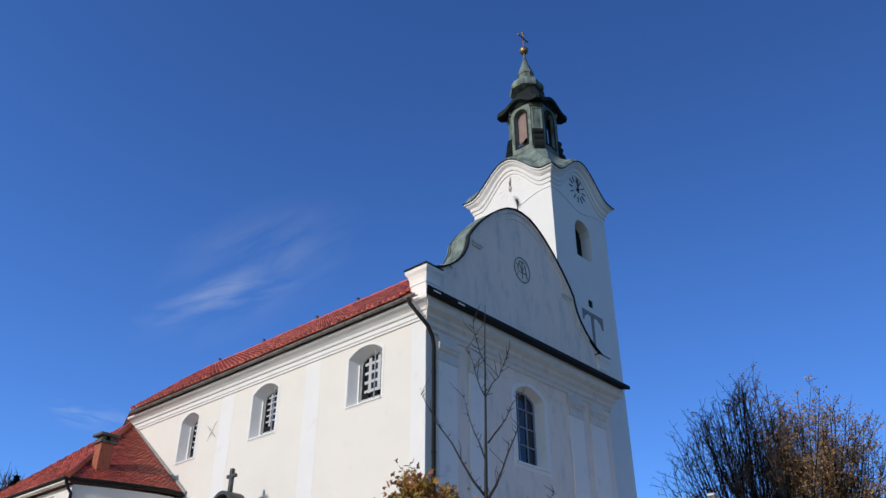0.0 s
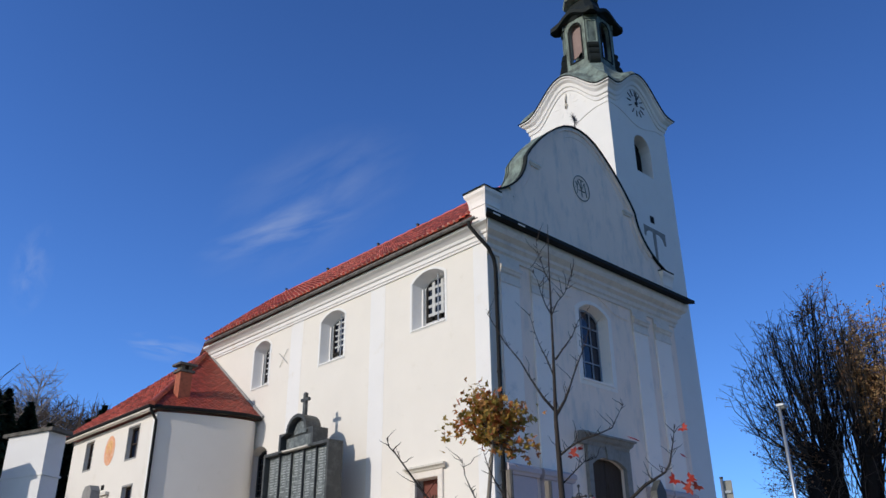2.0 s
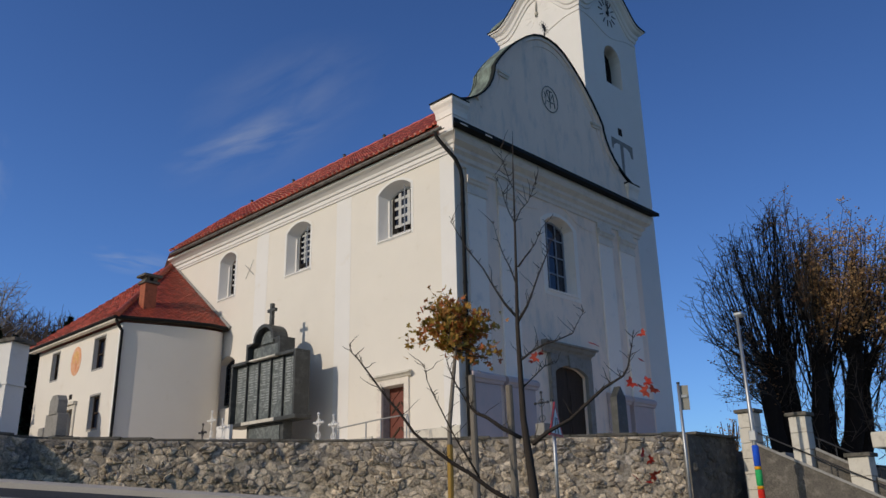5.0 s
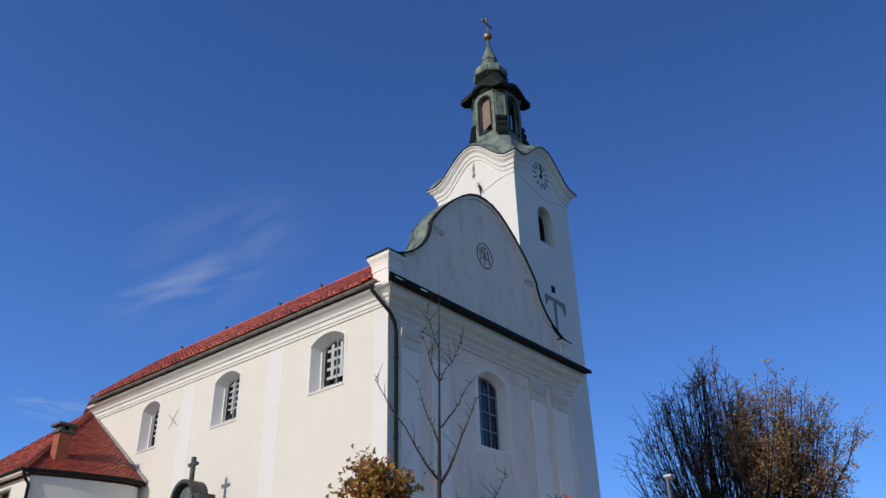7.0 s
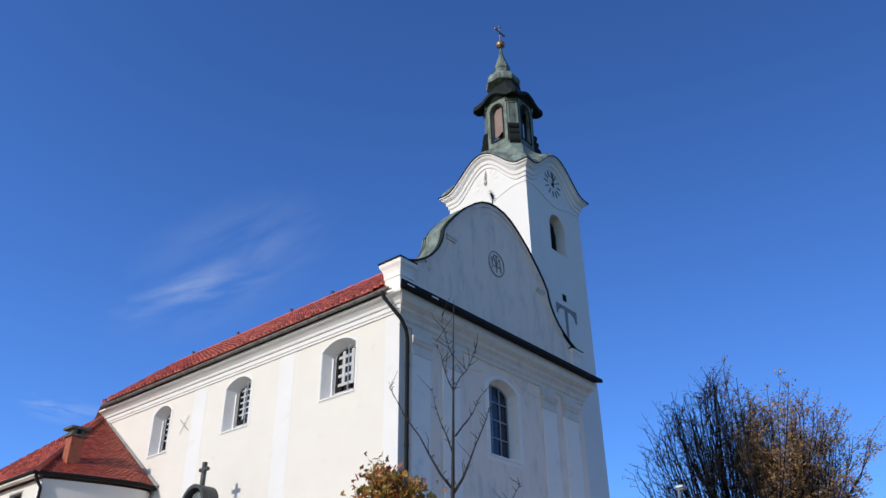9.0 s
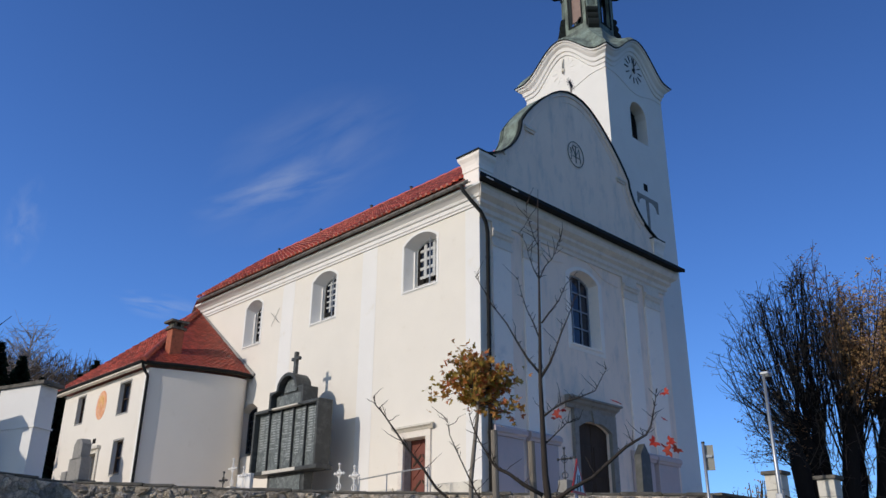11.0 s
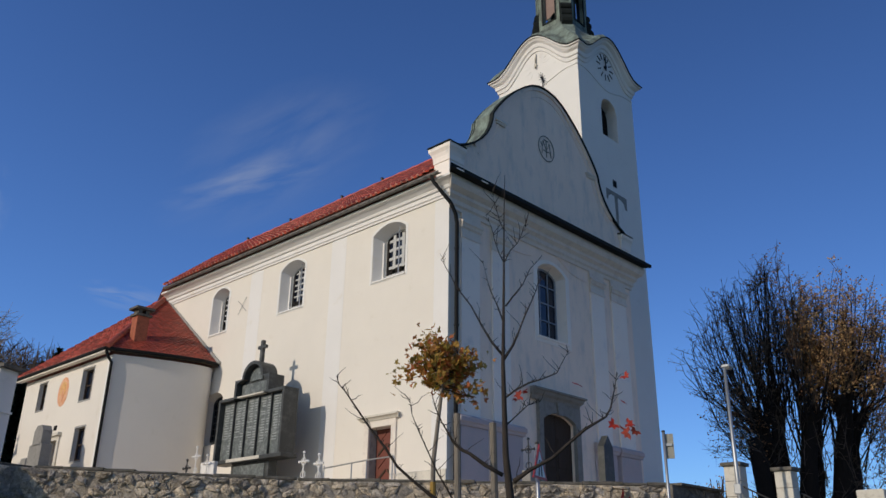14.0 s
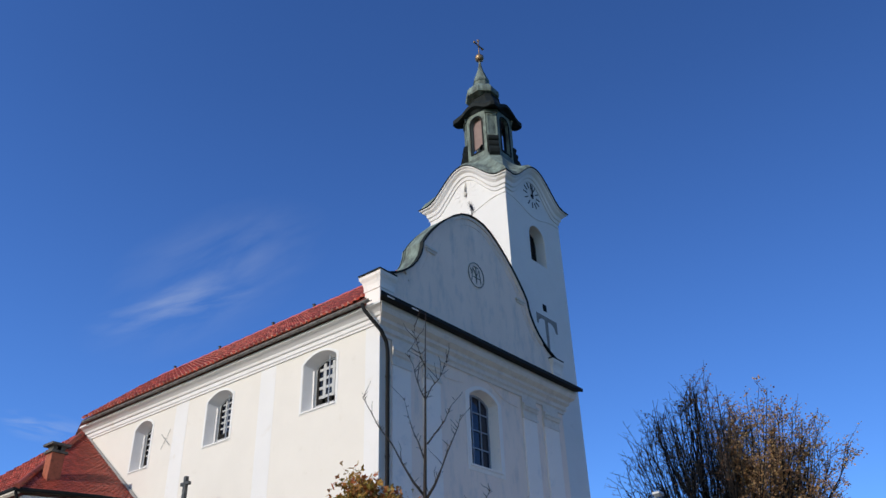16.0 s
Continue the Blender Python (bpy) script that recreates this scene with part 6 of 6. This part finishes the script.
for k in range(120):
    left = k % 5 < 3
    p0 = O(r.uniform(-2.9, -2.3), r.uniform(6.2, 8.2), r.uniform(-1.2, 0.4)) if left else O(r.uniform(2.2, 3.2), r.uniform(4.5, 8.4), r.uniform(-0.8, 0.8))
    p1 = p0 + OU * ((-1 if left else 1) * r.uniform(0.3, 2.4)) + OD * r.gauss(0, 0.8) + Vector((0, 0, r.uniform(-0.1, 2.6)))
    ln = bend(p0, p1, r, 0.16, 4)
    for i in range(4):
        twig(ln[i], ln[i + 1], 0.022 - 0.004 * i, 0.018 - 0.004 * i)
    for j in range(12):
        w0 = ln[j % 4].lerp(ln[j % 4 + 1], r.random())
        w1 = w0 + Vector((r.gauss(0, 0.3), r.gauss(0, 0.3), r.gauss(0.15, 0.3)))
        twig(w0, w1, 0.011, 0.005)
        if r.random() < 0.45:
            rust += [w1 + Vector((r.gauss(0, 0.14), r.gauss(0, 0.14), r.gauss(0, 0.12))) for _ in range(3)]
for k in range(150):
    p0 = O(r.uniform(-2.4, 2.6), r.uniform(3.2, 7.8), r.uniform(-0.9, 1.2))
    p1 = p0 + OU * r.gauss(0, 0.9) + OD * r.gauss(0, 0.6) + Vector((0, 0, r.uniform(0.4, 2.8)))
    ln = bend(p0, p1, r, 0.15, 4)
    for i in range(4):
        twig(ln[i], ln[i + 1], 0.026 - 0.004 * i, 0.022 - 0.004 * i)
    for j in range(8):
        w0 = ln[j % 4].lerp(ln[j % 4 + 1], r.random())
        twig(w0, w0 + Vector((r.gauss(0, 0.35), r.gauss(0, 0.35), r.gauss(0.25, 0.3))), 0.013, 0.006)
raw("brushwood", tv, tf, "bark_fine", old, "stuff")
leaves("crown", gold, 0.135, "leaf_brown", old, r)
leaves("crown", rust, 0.13, "leaf_rust", old, r)

# rusty shrub by the steps, and far bushes
def shrub(x, y, z, rad, h, n, material, label, seed, name="shrub"):
    rr = random.Random(seed)
    g = thing(name, label, "shrub", "shrubs")
    global tv, tf
    tv, tf, sp = [], [], []
    for _ in range(n):
        a, e = rr.uniform(0, 6.28), rr.uniform(0.1, 1.4)
        p0 = Vector((x, y, z))
        p1 = p0 + Vector((math.cos(a) * math.cos(e) * rad, math.sin(a) * math.cos(e) * rad, math.sin(e) * h)) * rr.uniform(0.6, 1.05)
        ln = bend(p0, p1, rr, 0.15, 3)
        for i in range(3):
            twig(ln[i], ln[i + 1], 0.03 * h / 3, 0.02 * h / 3)
        sp += [p0.lerp(p1, rr.uniform(0.35, 1.05)) + Vector((rr.gauss(0, 0.1), rr.gauss(0, 0.1), rr.gauss(0, 0.1))) * rad for _ in range(14)]
    raw("brushwood", tv, tf, "twig", g, "stuff")
    leaves("foliage", sp, 0.07 * rad + 0.03, material, g, rr)
    return g


shrub(10.2, -11.6, 3.2, 1.5, 2.8, 90, "leaf_brown", "rusty brown leafed shrub beside the steps", 5)
for k, (x, y, rad, h) in enumerate(((36, 10.5, 2.2, 4.0), (39, 8.2, 2.0, 4.4), (42, 6.6, 2.6, 3.2), (45, 13, 2.4, 5.4))):
    shrub(x, y, 3.4, rad, h, 60, "leaf_green" if k != 3 else "leaf_brown", "yellow-green bush far behind the churchyard" if k != 3 else "pale bare bush far behind the churchyard", 40 + k)

# bare sapling by the road
r = random.Random(12)
sap = thing("road_sapling", "thin bare sapling leaning by the road", "tree", "staked trees")
B = Vector((-14.3, -0.96, land(-14.3, -0.96)))
tv, tf = [], []
part("trunk", tube(bmesh.new(), [B - Vector((0, 0, 0.1)), B + Vector((0.06, 0, 1.2)), B + Vector((0.12, -0.02, 2.55))], [0.045, 0.04, 0.03], 8), "bark_young", sap, smooth=True)
sp = []
for k in range(44):
    p0 = B + Vector((0.12, -0.02, 2.55 + r.uniform(-0.2, 0.5)))
    a = r.uniform(0, 6.28)
    p1 = p0 + Vector((math.cos(a), math.sin(a), r.uniform(-0.2, 1.3))) * r.uniform(0.3, 0.7)
    ln = bend(p0, p1, r, 0.3, 4)
    for i in range(4):
        twig(ln[i], ln[i + 1], 0.010, 0.006)
    for _ in range(3):
        w0 = ln[r.randrange(1, 4)]
        w1 = w0 + Vector((r.gauss(0, 0.15), r.gauss(0, 0.15), r.gauss(0.08, 0.15)))
        twig(w0, w1, 0.006, 0.003)
        if r.random() < 0.12:
            sp.append(w1)
raw("brushwood", tv, tf, "twig", sap, "stuff")
leaves("leaves", sp, 0.06, "leaf_autumn", sap, r, True)
st = thing("tree_stake", "grey wooden stake beside the roadside sapling", "stake", "tree stakes")
part("stake_pole", tube(bmesh.new(), [B + Vector((0.16, -0.1, -0.1)), B + Vector((0.24, -0.1, 1.9))], 0.04, 8), "stake", st)


# spruces behind the gate
def spruce(x, y, z, h, w_, seed):
    rr = random.Random(seed)
    g = thing("spruce", "dark green spruce behind the churchyard gate", "tree", "spruces")
    part("trunk", tube(bmesh.new(), [(x, y, z - 0.3), (x, y, z + h)], [0.2, 0.02], 6), "bark", g)
    v, f = [], []
    for k in range(900):
        t = rr.random() ** 0.75
        zz = z + 0.8 + (h - 0.8) * t
        reach = w_ * (1 - t) ** 0.85 * rr.uniform(0.35, 1.12) + 0.12
        a = rr.uniform(0, 6.28)
        d = Vector((math.cos(a), math.sin(a), 0))
        s_ = Vector((-d.y, d.x, 0)) * rr.uniform(0.16, 0.34)
        p = Vector((x, y, zz))
        m = p + d * reach * 0.55 + Vector((0, 0, 0.05))
        e = p + d * reach - Vector((0, 0, 0.32 * reach))
        n0 = len(v)
        v += [tuple(p + d * 0.05), tuple(m + s_), tuple(e), tuple(m - s_), tuple(m - Vector((0, 0, 0.28)))]
        f += [(n0, n0 + 1, n0 + 2), (n0, n0 + 2, n0 + 3), (n0, n0 + 4, n0 + 2)]
    raw("crown", v, f, "conifer", g, "stuff")


for k, (x, y, h, w_) in enumerate(((-8.6, 41, 9.5, 3.0), (-6.0, 43, 12.2, 3.2), (-3.9, 40, 11.5, 2.8), (-2.3, 42, 10.2, 2.8), (0.2, 44, 9.0, 2.6), (5.2, 47, 10.6, 2.4), (-3.2, 40.5, 15.8 - yard(40.5), 3.8), (-0.9, 41, 15.4 - yard(41), 3.5), (0.9, 42, 14.4 - yard(42), 2.2), (3.4, 39.5, 15.6 - yard(39.5), 1.3), (-11.5, 40, 8.6, 3.2), (-14.5, 43, 9.5, 3.2), (-5.9, 41, 9.2, 3.6), (-4.9, 42, 11.2, 3.8), (-3.5, 41.5, 9.6, 4.0), (-2.4, 41, 10.7, 3.4), (-0.8, 42, 8.6, 3.8), (2.3, 42, 8.2, 2.6), (4.2, 42, 10.4, 2.6))):
    spruce(x, y, yard(y) - 0.2, h, w_, 60 + k)
rr = random.Random(55)
birch = thing("birch", "bare pale-stemmed birch on the slope behind the spruces", "tree")
BB = Vector((0.9, 47.0, yard(47.0)))
tv, tf = [], []
part("trunk", tube(bmesh.new(), [BB - Vector((0, 0, 0.3)), BB + Vector((0.3, 0, 5.0)), BB + Vector((0.2, 0.2, 10.6)), BB + Vector((0.5, 0, 13.4))], [0.17, 0.13, 0.07, 0.02], 8), "birch_bark", birch, smooth=True)
for k in range(46):
    z = rr.uniform(5.5, 12.8)
    a, L = rr.uniform(0, 6.28), (13.8 - z) * 0.42 + 0.5
    p0 = BB + Vector((0.3, 0, z))
    p1 = p0 + Vector((math.cos(a) * L, math.sin(a) * L, L * rr.uniform(0.6, 1.1)))
    ln = bend(p0, p1, rr, 0.12, 3)
    for i in range(3):
        twig(ln[i], ln[i + 1], 0.04 - 0.01 * i, 0.03 - 0.01 * i)
    for _ in range(9):
        w0 = p0.lerp(p1, rr.uniform(0.35, 1.0))
        twig(w0, w0 + Vector((rr.gauss(0, 0.45), rr.gauss(0, 0.45), rr.gauss(0.1, 0.4))), 0.018, 0.008)
raw("brushwood", tv, tf, "birch_bark", birch, "stuff")
g = thing("hedge", "dark evergreen hedge behind the gate piers", "hedge", kind="stuff")
rr = random.Random(77)
v, f = [], []
for k in range(5200):
    x, y = rr.uniform(-18, -4.5), rr.gauss(24.5, 0.7)
    c = Vector((x, y, 4.2 + 3.6 * rr.random() ** 0.8))
    a, b = leaf_shape(c, rr.uniform(0.3, 0.55), rr)
    n0 = len(v)
    v += [tuple(q) for q in a]
    f += [tuple(i + n0 for i in q) for q in b]
raw("foliage", v, f, "conifer", g, "stuff")
part("hedge_core", boxes((-18, -4.6, 24.2, 24.9, 3.6, 7.4)), "conifer", g)

# wooded hillside far behind
tv, tf = [], []
rr = random.Random(90)
for k in range(3000):
    y = rr.uniform(75, 170)
    x = rr.uniform(-60, 60) * y / 110
    z = land(x, y)
    h = rr.uniform(7, 12)
    p = Vector((x, y, z - 0.5))
    q = p + Vector((rr.gauss(0, 0.4), rr.gauss(0, 0.4), h))
    twig(p, q, 0.16, 0.03)
    for _ in range(9):
        w0 = p.lerp(q, rr.uniform(0.35, 0.95))
        w1 = w0 + Vector((rr.gauss(0, 1.1), rr.gauss(0, 1.1), rr.uniform(0.5, 2.2)))
        twig(w0, w1, 0.06, 0.02)
tagged(raw("far_woods", tv, tf, "twig", kind="stuff"), "bare brown woods on a far hillside", "woods")
hv, hf = [], []
for i in range(41):
    for j in range(12):
        x, y = -150 + 7.5 * i, 70 + 10 * j
        hv.append((x, y, land(x, y) + 0.6))
for i in range(40):
    for j in range(11):
        a = i * 12 + j
        hf.append((a, a + 12, a + 13, a + 1))
tagged(raw("hillside", hv, hf, "hill", kind="structure", smooth=True), "brown wooded hillside", "hill")

# grass on the verge
rr = random.Random(31)
v, f = [], []
for k in range(16000):
    s, q = rr.uniform(9, 20), rr.uniform(7.35, 10.0)
    p = at(s, q)
    z = land(p.x, p.y)
    a, h = rr.uniform(0, 6.28), rr.uniform(0.04, 0.10)
    d = Vector((math.cos(a), math.sin(a), 0)) * 0.008
    c = Vector((p.x, p.y, z))
    n0 = len(v)
    v += [tuple(c - d), tuple(c + d), tuple(c + Vector((rr.gauss(0, 0.03), rr.gauss(0, 0.03), h)))]
    f.append((n0, n0 + 1, n0 + 2))
tagged(raw("grass", v, f, "grass", kind="stuff"), "short green grass on the road verge", "grass")


# ---- thin high cloud ----
def cloud(name, ray, dist, w_, h_, roll, seed, dens):
    m = bpy.data.materials.new(name)
    m.use_nodes = True
    t = m.node_tree
    n, li = t.nodes, t.links
    n.remove(n["Principled BSDF"])
    tc, mp, no, gr, mp2 = n.new("ShaderNodeTexCoord"), n.new("ShaderNodeMapping"), n.new("ShaderNodeTexNoise"), n.new("ShaderNodeTexGradient"), n.new("ShaderNodeMapping")
    mp.inputs["Scale"].default_value, mp.inputs["Location"].default_value = (1.2, 1.9, 1), (seed, seed * 2, 0)
    mp.inputs["Rotation"].default_value = (0, 0, -0.35)
    li.new(tc.outputs["Object"], mp.inputs[0]), li.new(mp.outputs[0], no.inputs["Vector"])
    no.inputs["Scale"].default_value, no.inputs["Detail"].default_value, no.inputs["Roughness"].default_value, no.inputs["Distortion"].default_value = 1.0, 7, 0.52, 0.35
    gr.gradient_type = "SPHERICAL"
    li.new(tc.outputs["Object"], mp2.inputs[0]), li.new(mp2.outputs[0], gr.inputs[0])
    rg, mu, mu2 = n.new("ShaderNodeMapRange"), n.new("ShaderNodeMath"), n.new("ShaderNodeMath")
    rg.inputs[1].default_value, rg.inputs[2].default_value = 0.42, 0.78
    li.new(no.outputs[0], rg.inputs[0])
    mu.operation = mu2.operation = "MULTIPLY"
    li.new(rg.outputs[0], mu.inputs[0]), li.new(gr.outputs[0], mu.inputs[1])
    li.new(mu.outputs[0], mu2.inputs[0])
    mu2.inputs[1].default_value = dens
    tr, em, mx = n.new("ShaderNodeBsdfTransparent"), n.new("ShaderNodeEmission"), n.new("ShaderNodeMixShader")
    em.inputs[0].default_value, em.inputs[1].default_value = (0.80, 0.88, 1.0, 1), 0.75
    li.new(mu2.outputs[0], mx.inputs[0]), li.new(tr.outputs[0], mx.inputs[1]), li.new(em.outputs[0], mx.inputs[2])
    li.new(mx.outputs[0], n["Material Output"].inputs[0])
    M[name] = m
    ob = raw("cloud", [(-1, -1, 0), (1, -1, 0), (1, 1, 0), (-1, 1, 0)], [(0, 1, 2, 3)], name, kind="structure")
    eye = Vector((-17.8, -16.6, 1.6))
    c = eye + Vector(ray).normalized() * dist
    ob.matrix_world = look(c, eye, roll) @ Matrix.Diagonal((w_, h_, 1, 1))
    return tagged(ob, "thin wispy high cloud", "cloud")


cloud("cloud_main", (0.4833, 0.7425, 0.4638), 2600, 430, 200, -34, 3.1, 0.22)
cloud("cloud_core", (0.468, 0.772, 0.430), 2590, 270, 80, -20, 1.3, 0.36)
cloud("cloud_low", (0.3908, 0.8735, 0.2902), 2600, 150, 45, 5, 7.7, 0.5)
cloud("cloud_side", (0.2375, 0.9029, 0.3582), 2600, 60, 150, 0, 5.2, 0.25)

# the house across the lane, whose shadow falls on the gate
g = thing("lane_house", "plain plastered house with a tile roof across the lane", "house")
part("wall", boxes((-27.0, -21.5, 7.4, 16.7, 0.5, 8.6)), "cream", g)
part("roof", prism(bmesh.new(), [(6.9, 8.5), (17.2, 8.5), (12.0, 11.6)], lambda u, v, d: (d, u, v), -27.5, -21.2), "tile_old", g)
